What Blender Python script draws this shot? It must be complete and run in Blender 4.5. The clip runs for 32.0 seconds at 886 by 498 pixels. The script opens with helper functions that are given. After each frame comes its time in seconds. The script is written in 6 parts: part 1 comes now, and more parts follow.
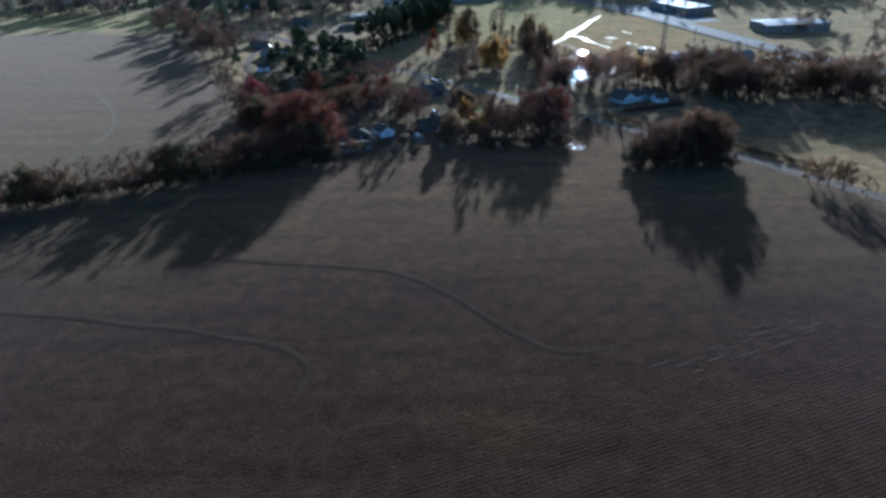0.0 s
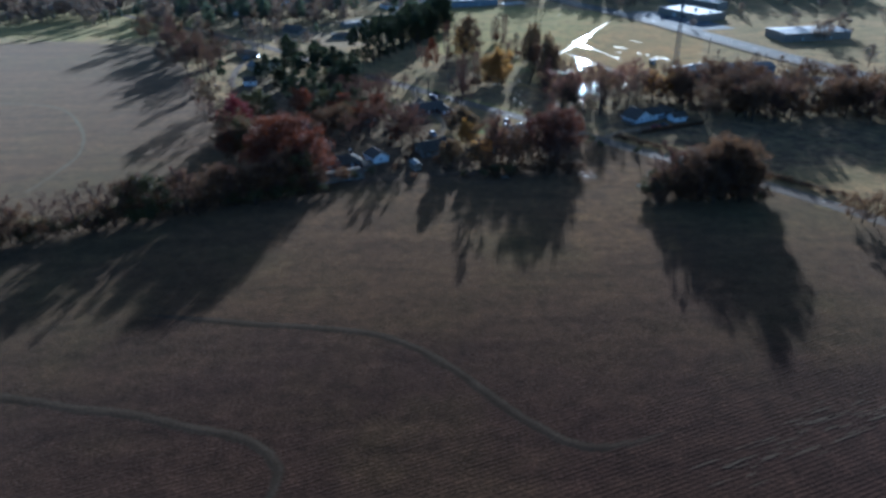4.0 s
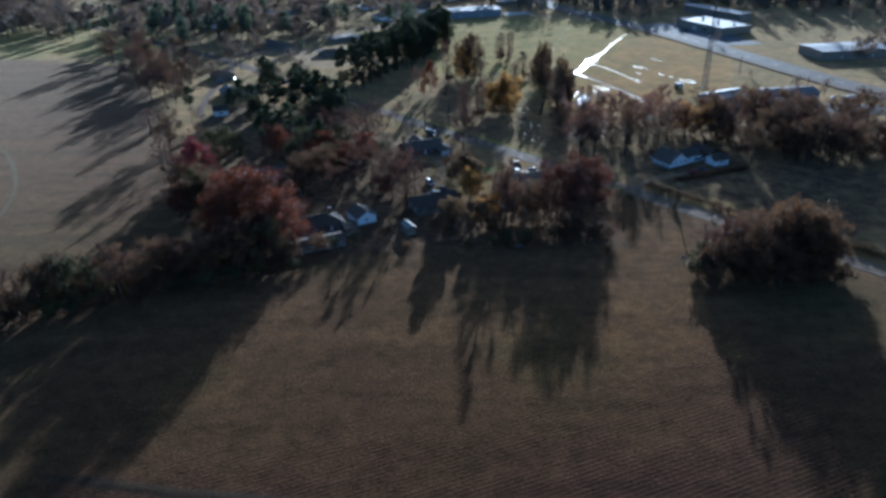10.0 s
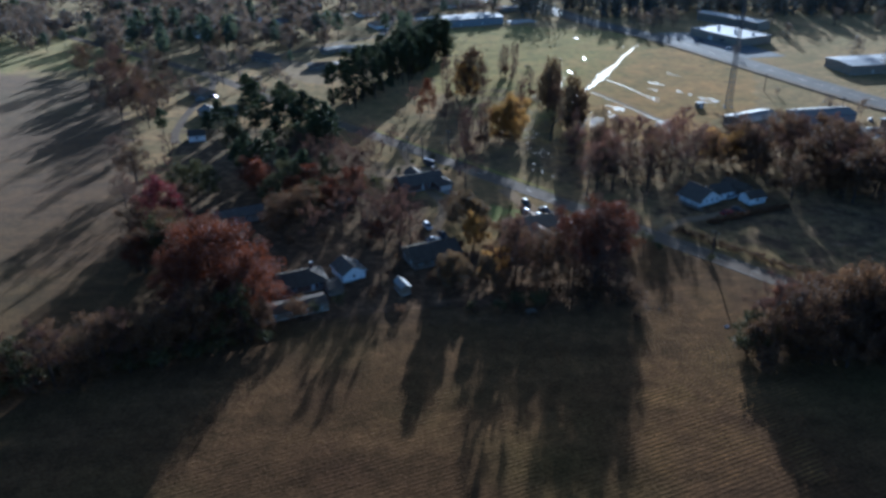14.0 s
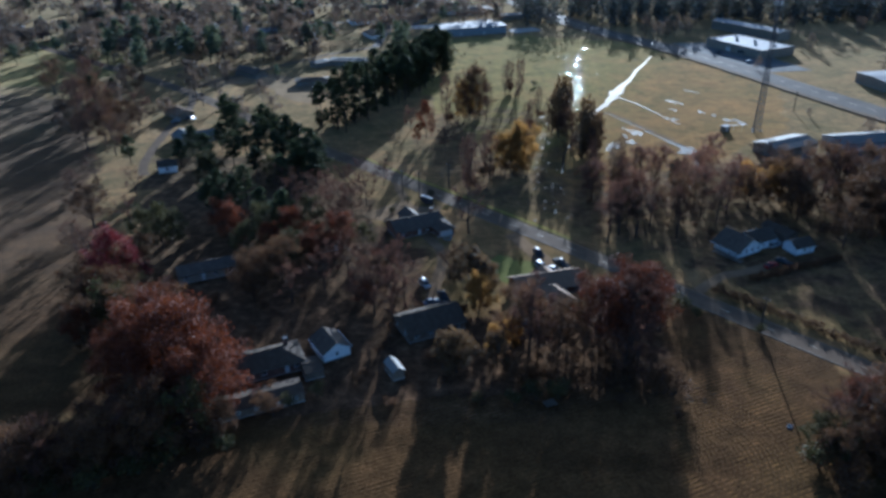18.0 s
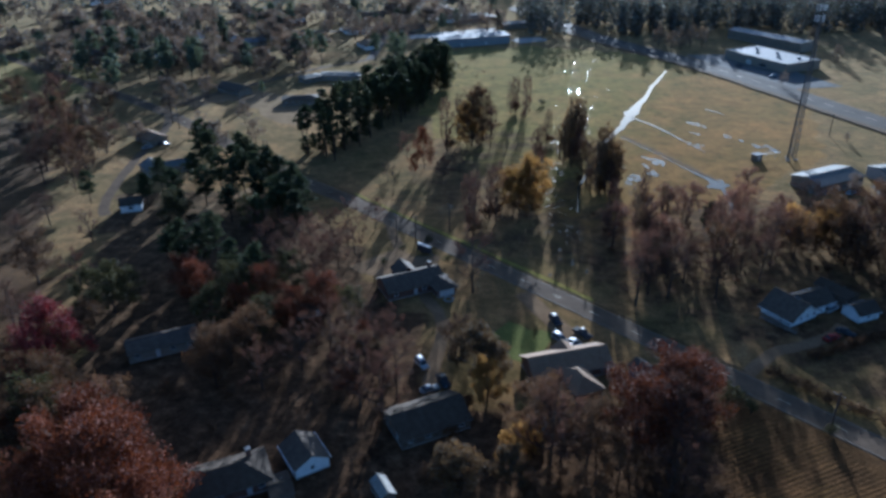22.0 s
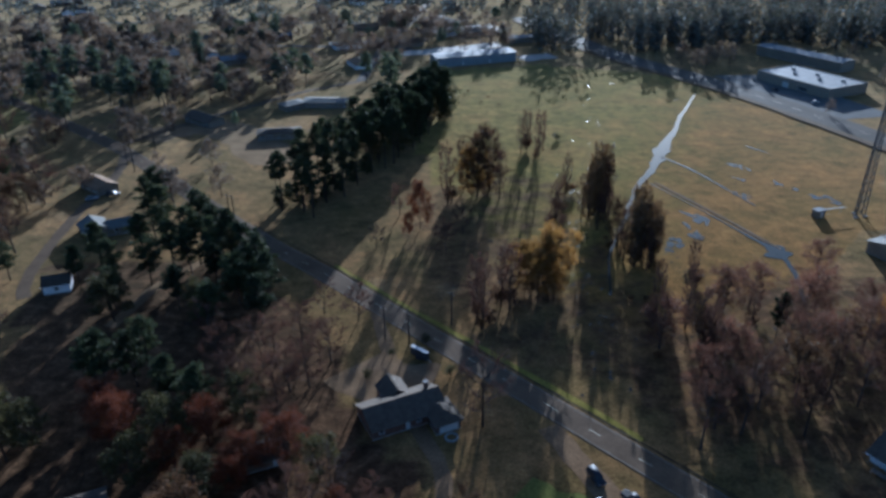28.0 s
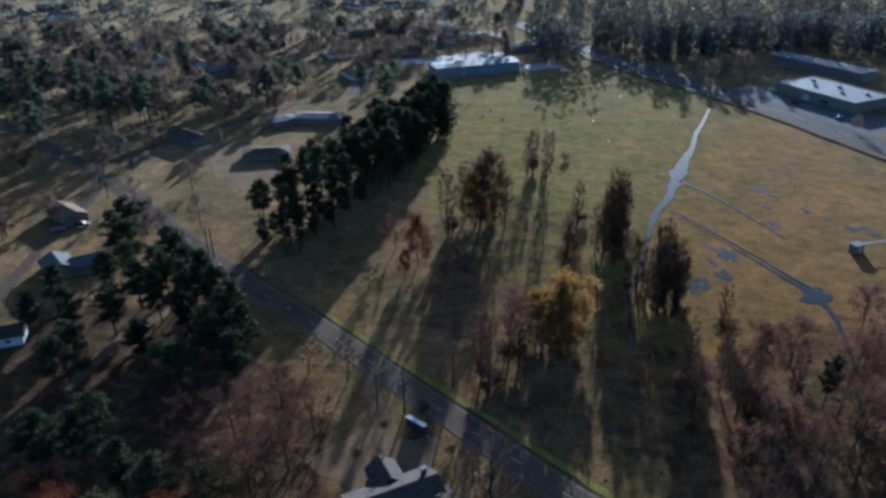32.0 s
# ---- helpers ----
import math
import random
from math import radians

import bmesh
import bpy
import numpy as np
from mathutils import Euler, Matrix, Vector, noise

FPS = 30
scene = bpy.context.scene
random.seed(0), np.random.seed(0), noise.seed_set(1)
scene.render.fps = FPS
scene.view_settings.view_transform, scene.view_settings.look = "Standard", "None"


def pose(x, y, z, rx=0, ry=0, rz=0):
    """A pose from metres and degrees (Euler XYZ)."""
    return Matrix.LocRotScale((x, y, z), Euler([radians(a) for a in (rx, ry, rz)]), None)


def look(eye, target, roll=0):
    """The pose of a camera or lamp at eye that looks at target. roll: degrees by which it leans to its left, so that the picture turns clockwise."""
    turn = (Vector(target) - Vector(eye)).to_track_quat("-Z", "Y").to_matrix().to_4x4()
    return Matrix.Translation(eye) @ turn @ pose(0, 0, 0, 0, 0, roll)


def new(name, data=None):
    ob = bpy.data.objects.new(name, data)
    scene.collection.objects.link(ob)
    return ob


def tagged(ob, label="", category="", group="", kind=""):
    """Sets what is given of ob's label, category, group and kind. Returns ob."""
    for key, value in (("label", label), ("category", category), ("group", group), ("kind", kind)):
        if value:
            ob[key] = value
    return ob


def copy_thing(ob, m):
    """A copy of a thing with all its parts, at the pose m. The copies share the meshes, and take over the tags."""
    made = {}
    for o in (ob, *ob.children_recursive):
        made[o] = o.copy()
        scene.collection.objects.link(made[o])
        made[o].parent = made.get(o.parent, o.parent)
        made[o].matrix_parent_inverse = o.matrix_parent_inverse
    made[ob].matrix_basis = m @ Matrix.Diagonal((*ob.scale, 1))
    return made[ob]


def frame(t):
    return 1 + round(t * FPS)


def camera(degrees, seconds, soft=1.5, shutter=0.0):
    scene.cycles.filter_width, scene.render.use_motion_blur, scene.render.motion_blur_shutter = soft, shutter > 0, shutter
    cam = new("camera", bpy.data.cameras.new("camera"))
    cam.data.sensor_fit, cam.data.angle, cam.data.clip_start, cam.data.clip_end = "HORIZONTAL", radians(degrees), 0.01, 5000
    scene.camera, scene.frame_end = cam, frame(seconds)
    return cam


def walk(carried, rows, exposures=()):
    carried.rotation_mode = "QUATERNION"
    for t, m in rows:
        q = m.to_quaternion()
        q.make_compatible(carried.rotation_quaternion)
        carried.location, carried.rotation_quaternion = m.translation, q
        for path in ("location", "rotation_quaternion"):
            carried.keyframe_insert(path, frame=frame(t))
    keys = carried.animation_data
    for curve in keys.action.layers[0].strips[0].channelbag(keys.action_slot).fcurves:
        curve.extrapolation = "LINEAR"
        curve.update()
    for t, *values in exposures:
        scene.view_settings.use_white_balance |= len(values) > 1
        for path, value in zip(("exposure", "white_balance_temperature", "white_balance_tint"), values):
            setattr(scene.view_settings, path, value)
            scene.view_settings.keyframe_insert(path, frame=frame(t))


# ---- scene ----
cam = camera(62.19, 32.0, soft=3.2)
ROWS = [
    (0.0, 0.00, 0.00, 102.84, 63.348, 0.472, -1.233),
    (1.0, 0.16, 7.66, 102.91, 63.344, 0.473, -1.252),
    (2.0, 0.33, 15.39, 102.99, 63.340, 0.473, -1.271),
    (3.0, 0.50, 23.82, 103.06, 63.335, 0.473, -1.291),
    (3.5, 0.60, 28.45, 103.09, 63.333, 0.473, -1.300),
    (5.5, 1.02, 48.32, 103.24, 63.324, 0.474, -1.338),
    (6.0, 1.13, 53.26, 103.28, 63.322, 0.474, -1.348),
    (7.0, 1.33, 63.05, 103.35, 63.317, 0.475, -1.367),
    (8.0, 1.54, 72.78, 103.42, 63.313, 0.475, -1.386),
    (9.0, 1.74, 82.43, 103.49, 63.309, 0.476, -1.405),
    (10.0, 1.94, 91.98, 103.57, 63.304, 0.476, -1.424),
    (11.0, 2.15, 101.74, 103.64, 63.300, 0.476, -1.443),
    (12.0, 2.35, 111.34, 103.71, 63.295, 0.477, -1.462),
    (13.0, 2.55, 120.71, 103.78, 63.291, 0.477, -1.481),
    (14.0, 2.76, 130.69, 103.86, 63.287, 0.478, -1.500),
    (14.5, 2.87, 135.56, 103.89, 63.284, 0.478, -1.510),
    (16.5, 3.27, 154.70, 104.04, 63.276, 0.479, -1.548),
    (17.0, 3.37, 159.46, 104.07, 63.273, 0.479, -1.558),
    (18.0, 3.58, 169.32, 104.14, 63.269, 0.479, -1.577),
    (19.0, 3.80, 179.57, 104.22, 63.265, 0.480, -1.596),
    (20.0, 3.99, 188.63, 104.29, 63.260, 0.480, -1.615),
    (21.0, 4.19, 198.06, 104.36, 63.256, 0.480, -1.634),
    (22.0, 4.39, 207.58, 104.43, 63.251, 0.481, -1.653),
    (23.0, 4.58, 216.69, 104.51, 63.247, 0.481, -1.672),
    (24.0, 4.78, 226.09, 104.58, 63.243, 0.481, -1.691),
    (25.0, 4.98, 235.46, 104.65, 63.238, 0.482, -1.710),
    (25.5, 5.08, 240.15, 104.69, 63.236, 0.482, -1.720),
    (27.5, 5.48, 259.07, 104.83, 63.227, 0.483, -1.758),
    (28.0, 5.58, 263.73, 104.87, 63.225, 0.483, -1.767),
    (29.0, 5.76, 272.57, 104.94, 63.220, 0.483, -1.787),
    (30.0, 5.92, 279.93, 105.01, 63.216, 0.484, -1.806),
    (31.0, 6.04, 285.57, 105.09, 63.212, 0.484, -1.825),
    (32.0, 6.13, 290.01, 105.16, 63.207, 0.485, -1.844),
]
walk(cam, [(r[0], pose(*r[1:])) for r in ROWS], exposures=[(0.0, 1.6, 4020, 7), (14.0, 1.57, 4170, 8.5), (32.0, 1.24, 4200, 9.5)])

# ---- light ----
SUN_AZ, SUN_EL = 11.9, 11.7
world = bpy.data.worlds.new("sky")
scene.world = world
world.use_nodes = True
_nt = world.node_tree
_sky = _nt.nodes.new("ShaderNodeTexSky")
_sky.sky_type = "NISHITA"
_sky.sun_disc = False
_sky.sun_elevation = radians(SUN_EL)
_sky.sun_rotation = radians(SUN_AZ)
_sky.air_density, _sky.dust_density, _sky.ozone_density = 1.0, 1.8, 1.4
_nt.links.new(_sky.outputs[0], _nt.nodes["Background"].inputs["Color"])
_nt.nodes["Background"].inputs["Strength"].default_value = 0.06
sun_data = bpy.data.lights.new("sun", "SUN")
sun_data.energy, sun_data.angle, sun_data.color = 5.0, radians(0.55), (1.0, 0.84, 0.62)
sun = new("sun", sun_data)
_dir = Vector((math.sin(radians(SUN_AZ)) * math.cos(radians(SUN_EL)), math.cos(radians(SUN_AZ)) * math.cos(radians(SUN_EL)), math.sin(radians(SUN_EL))))
sun.matrix_world = look(_dir * 400, (0, 0, 0))

# ---- materials ----
# sheen tints for the imitated haze on ground, field and leaves
GROUND_HAZE_TINT = (1.0, 0.92, 0.66, 1.0)
FIELD_HAZE_TINT = (1.0, 0.88, 0.74, 1.0)
LEAF_HAZE_TINT = (0.78, 0.92, 1.0, 1.0)


def node(nt, kind, **sets):
    n = nt.nodes.new(kind)
    for k, v in sets.items():
        n.inputs[k.replace("_", " ")].default_value = v
    return n


def ramp(nt, src, stops):
    r = nt.nodes.new("ShaderNodeValToRGB")
    el = r.color_ramp.elements
    while len(el) < len(stops):
        el.new(0.5)
    for e, (p, c) in zip(el, stops):
        e.position, e.color = p, (*c, 1)
    nt.links.new(src, r.inputs[0])
    return r.outputs[0]


def mix(nt, fac, a, b, mode="MIX"):
    m = nt.nodes.new("ShaderNodeMix")
    m.data_type, m.blend_type = "RGBA", mode
    for sock, v in ((m.inputs[0], fac), (m.inputs[6], a), (m.inputs[7], b)):
        if hasattr(v, "is_linked"):
            nt.links.new(v, sock)
        elif isinstance(v, tuple):
            sock.default_value = (*v, 1)
        else:
            sock.default_value = v
    return m.outputs[2]


def mat(name, c1, c2, scale=1.0, rough=0.7, spec=0.5, metal=0.0, bump=0.2, fine=8.0, space="Object", vary=0.0, coat=0.0, sheen=0.0):
    """A rough surface whose colour wanders between c1 and c2 at two sizes."""
    m = bpy.data.materials.new(name)
    m.use_nodes = True
    nt = m.node_tree
    p = nt.nodes["Principled BSDF"]
    if space == "World":
        vec = nt.nodes.new("ShaderNodeNewGeometry").outputs["Position"]
    else:
        vec = nt.nodes.new("ShaderNodeTexCoord").outputs["Object"]
    n1 = node(nt, "ShaderNodeTexNoise", Scale=scale, Detail=5.0, Roughness=0.6)
    n2 = node(nt, "ShaderNodeTexNoise", Scale=scale * fine, Detail=3.0)
    nt.links.new(vec, n1.inputs["Vector"])
    nt.links.new(vec, n2.inputs["Vector"])
    col = ramp(nt, n1.outputs["Fac"], [(0.3, c1), (0.7, c2)])
    grain = ramp(nt, n2.outputs["Fac"], [(0.3, (0.72, 0.72, 0.72)), (0.7, (1.2, 1.2, 1.2))])
    col = mix(nt, 1.0, col, grain, "MULTIPLY")
    if vary:
        o = nt.nodes.new("ShaderNodeObjectInfo")
        v = ramp(nt, o.outputs["Random"], [(0.0, (1 - vary,) * 3), (1.0, (1 + vary,) * 3)])
        col = mix(nt, 1.0, col, v, "MULTIPLY")
    nt.links.new(col, p.inputs["Base Color"])
    p.inputs["Roughness"].default_value, p.inputs["Metallic"].default_value = rough, metal
    p.inputs["Specular IOR Level"].default_value = spec
    p.inputs["Coat Weight"].default_value = coat
    # where set, sheen pales distant ground cover to imitate haze
    p.inputs["Sheen Weight"].default_value = sheen
    p.inputs["Sheen Roughness"].default_value = 0.4
    p.inputs["Sheen Tint"].default_value = GROUND_HAZE_TINT
    if bump:
        b = node(nt, "ShaderNodeBump", Strength=bump, Distance=0.05)
        nt.links.new(n2.outputs["Fac"], b.inputs["Height"])
        nt.links.new(b.outputs[0], p.inputs["Normal"])
    return m


def leaf_mat(name, c1, c2, c3, through_part=0.45, rough=0.6, haze_sheen=0.0):
    """Leaves: each its own shade, each tree too, with light passing through them."""
    m = bpy.data.materials.new(name)
    m.use_nodes = True
    nt = m.node_tree
    p, out = nt.nodes["Principled BSDF"], nt.nodes["Material Output"]
    g = nt.nodes.new("ShaderNodeNewGeometry")
    col = ramp(nt, g.outputs["Random Per Island"], [(0.0, c1), (0.5, c2), (1.0, c3)])
    o = nt.nodes.new("ShaderNodeObjectInfo")
    v = ramp(nt, o.outputs["Random"], [(0.0, (0.7, 0.72, 0.75)), (1.0, (1.25, 1.2, 1.1))])
    col = mix(nt, 1.0, col, v, "MULTIPLY")
    nt.links.new(col, p.inputs["Base Color"])
    p.inputs["Roughness"].default_value = rough
    p.inputs["Specular IOR Level"].default_value = 0.02
    # bluish sheen lifts the dark leaves the way haze would
    p.inputs["Sheen Weight"].default_value = haze_sheen
    p.inputs["Sheen Roughness"].default_value = 0.5
    p.inputs["Sheen Tint"].default_value = LEAF_HAZE_TINT
    t = nt.nodes.new("ShaderNodeBsdfTranslucent")
    nt.links.new(col, t.inputs["Color"])
    s = nt.nodes.new("ShaderNodeMixShader")
    s.inputs[0].default_value = through_part
    nt.links.new(p.outputs[0], s.inputs[1])
    nt.links.new(t.outputs[0], s.inputs[2])
    nt.links.new(s.outputs[0], out.inputs["Surface"])
    return m


def ground_mat(all_field=False):
    """One sheet of ground: dormant grass, with ploughed field, marsh and leaf litter where the zone attribute says."""
    m = bpy.data.materials.new("field_soil" if all_field else "ground_cover")
    m.use_nodes = True
    nt = m.node_tree
    p = nt.nodes["Principled BSDF"]
    pos = nt.nodes.new("ShaderNodeNewGeometry").outputs["Position"]
    zone = nt.nodes.new("ShaderNodeAttribute")
    zone.attribute_name = "zone"
    sep = nt.nodes.new("ShaderNodeSeparateColor")
    nt.links.new(zone.outputs["Color"], sep.inputs[0])

    def noise_at(scale, detail=5.0, stretch=None, rough=0.6):
        n = node(nt, "ShaderNodeTexNoise", Scale=scale, Detail=detail, Roughness=rough)
        v = pos
        if stretch:
            mp = nt.nodes.new("ShaderNodeMapping")
            mp.inputs["Rotation"].default_value = (0, 0, radians(-21.5))
            mp.inputs["Scale"].default_value = stretch
            nt.links.new(pos, mp.inputs["Vector"])
            v = mp.outputs[0]
        nt.links.new(v, n.inputs["Vector"])
        return n.outputs["Fac"]
    wide, mid, fine = noise_at(0.012), noise_at(0.09), noise_at(1.3, 4.0)
    patch = noise_at(0.035, 7.0, None, 0.65)
    streak = noise_at(0.05, 6.0, (0.35, 2.2, 1.0))
    grass = mix(nt, 0.45, ramp(nt, mid, [(0.28, (0.06406, 0.04743, 0.01646)), (0.5, (0.1373, 0.08624, 0.03142)), (0.72, (0.2288, 0.1423, 0.05386))]), ramp(nt, patch, [(0.34, (0.05949, 0.05174, 0.0172)), (0.48, (0.1373, 0.09055, 0.0374)), (0.6, (0.2288, 0.125, 0.05236)), (0.7, (0.2929, 0.1984, 0.1085))]))
    # bare red-brown plough, growing weedier and paler towards the houses
    plough = mix(nt, 0.5, ramp(nt, wide, [(0.3, (0.02794, 0.01375, 0.01094)), (0.5, (0.03154, 0.01707, 0.01094)), (0.7, (0.02794, 0.01999, 0.008309))]),
                 ramp(nt, streak, [(0.3, (0.01487, 0.00833, 0.00656)), (0.7, (0.04325, 0.02416, 0.01399))]))
    weeds = mix(nt, 0.5, ramp(nt, wide, [(0.3, (0.06298, 0.03134, 0.01446)), (0.5, (0.06489, 0.03697, 0.01446)), (0.7, (0.05344, 0.0442, 0.01286))]),
                ramp(nt, streak, [(0.3, (0.03244, 0.01848, 0.008036)), (0.7, (0.103, 0.05625, 0.02089))]))
    far = node(nt, "ShaderNodeMapRange", From_Min=165.0, From_Max=320.0)
    along = nt.nodes.new("ShaderNodeSeparateXYZ")
    nt.links.new(pos, along.inputs[0])
    nt.links.new(along.outputs[1], far.inputs["Value"])
    drift = nt.nodes.new("ShaderNodeMath")
    drift.operation = "MULTIPLY_ADD"
    nt.links.new(wide, drift.inputs[0])
    drift.inputs[1].default_value = 0.8
    nt.links.new(far.outputs[0], drift.inputs[2])
    field = mix(nt, ramp(nt, drift.outputs[0], [(0.4, (0, 0, 0)), (1.0, (1, 1, 1))]), plough, weeds)
    # the marsh: olive sedge on one side of the ditch, rust-brown on the other
    sedge = mix(nt, 0.5, ramp(nt, mid, [(0.3, (0.07944, 0.06379, 0.01476)), (0.5, (0.149, 0.1104, 0.02768)), (0.72, (0.2383, 0.1554, 0.04612))]),
                ramp(nt, patch, [(0.34, (0.0844, 0.08015, 0.01722)), (0.5, (0.1441, 0.1104, 0.02583)), (0.66, (0.2184, 0.1227, 0.0369))]))
    rust = mix(nt, 0.5, ramp(nt, mid, [(0.3, (0.0797, 0.04822, 0.01353)), (0.5, (0.1683, 0.09241, 0.02583)), (0.72, (0.248, 0.1326, 0.03997))]),
               ramp(nt, patch, [(0.34, (0.08413, 0.06429, 0.01599)), (0.5, (0.1638, 0.09241, 0.02583)), (0.66, (0.2391, 0.1165, 0.03383))]))
    across = node(nt, "ShaderNodeVectorMath")
    across.operation = "DOT_PRODUCT"
    nt.links.new(pos, across.inputs[0])
    across.inputs[1].default_value = (0.012, -0.0058, 0.0)
    side = nt.nodes.new("ShaderNodeMath")
    side.operation = "MULTIPLY_ADD"
    nt.links.new(mid, side.inputs[0])
    side.inputs[1].default_value = 0.9
    nt.links.new(across.outputs["Value"], side.inputs[2])
    turn = node(nt, "ShaderNodeMapRange", From_Min=-1.78, From_Max=-1.22)
    nt.links.new(side.outputs[0], turn.inputs["Value"])
    marsh = mix(nt, turn.outputs[0], sedge, rust)
    litter = ramp(nt, noise_at(0.3, 6.0), [(0.3, (0.028, 0.018, 0.011)), (0.5, (0.066, 0.038, 0.02)), (0.72, (0.135, 0.08, 0.042))])
    rag = noise_at(0.12, 6.0)

    def edge(chan):
        a = nt.nodes.new("ShaderNodeMath")
        a.operation = "ADD"
        nt.links.new(chan, a.inputs[0])
        nt.links.new(rag, a.inputs[1])
        return ramp(nt, a.outputs[0], [(0.7, (0, 0, 0)), (1.2, (1, 1, 1))])
    col = field
    if not all_field:
        col = mix(nt, edge(sep.outputs[0]), grass, field)
        col = mix(nt, edge(sep.outputs[1]), col, marsh)
        col = mix(nt, edge(sep.outputs[2]), col, litter)
    grain = ramp(nt, fine, [(0.3, (0.62, 0.62, 0.62)), (0.7, (1.3, 1.3, 1.3))])
    col = mix(nt, 1.0, col, grain, "MULTIPLY")
    tuft = ramp(nt, noise_at(0.17, 6.0, None, 0.72), [(0.36, (0.62, 0.64, 0.66)), (0.5, (1.0, 1.0, 1.0)), (0.66, (1.3, 1.27, 1.2))])
    col = mix(nt, 0.75, col, mix(nt, 1.0, col, tuft, "MULTIPLY"))
    clod = ramp(nt, noise_at(0.28, 5.0, None, 0.7), [(0.32, (0.76, 0.77, 0.78)), (0.68, (1.2, 1.19, 1.17))])
    col = mix(nt, 1.0, col, clod, "MULTIPLY")
    nt.links.new(col, p.inputs["Base Color"])
    p.inputs["Roughness"].default_value = 0.75
    p.inputs["Specular IOR Level"].default_value = 0.0
    # sheen that pales the ground at grazing view, in place of haze
    p.inputs["Sheen Weight"].default_value = 0.11
    p.inputs["Sheen Roughness"].default_value = 0.35
    if all_field:
        p.inputs["Sheen Tint"].default_value = FIELD_HAZE_TINT
    else:
        nt.links.new(mix(nt, edge(sep.outputs[0]), GROUND_HAZE_TINT[:3], FIELD_HAZE_TINT[:3]), p.inputs["Sheen Tint"])
    b = node(nt, "ShaderNodeBump", Strength=0.6, Distance=0.25)
    nt.links.new(fine, b.inputs["Height"])
    nt.links.new(b.outputs[0], p.inputs["Normal"])
    return m


def water_mat(name="standing_water", rough=0.03):
    m = bpy.data.materials.new(name)
    m.use_nodes = True
    nt = m.node_tree
    p = nt.nodes["Principled BSDF"]
    p.inputs["Base Color"].default_value = (0.02, 0.024, 0.022, 1)
    p.inputs["Roughness"].default_value = rough
    p.inputs["IOR"].default_value = 1.33
    p.inputs["Specular IOR Level"].default_value = 0.26
    g = nt.nodes.new("ShaderNodeNewGeometry")
    n = node(nt, "ShaderNodeTexNoise", Scale=1.7, Detail=3.0)
    nt.links.new(g.outputs["Position"], n.inputs["Vector"])
    b = node(nt, "ShaderNodeBump", Strength=0.025, Distance=0.05)
    nt.links.new(n.outputs["Fac"], b.inputs["Height"])
    nt.links.new(b.outputs[0], p.inputs["Normal"])
    return m


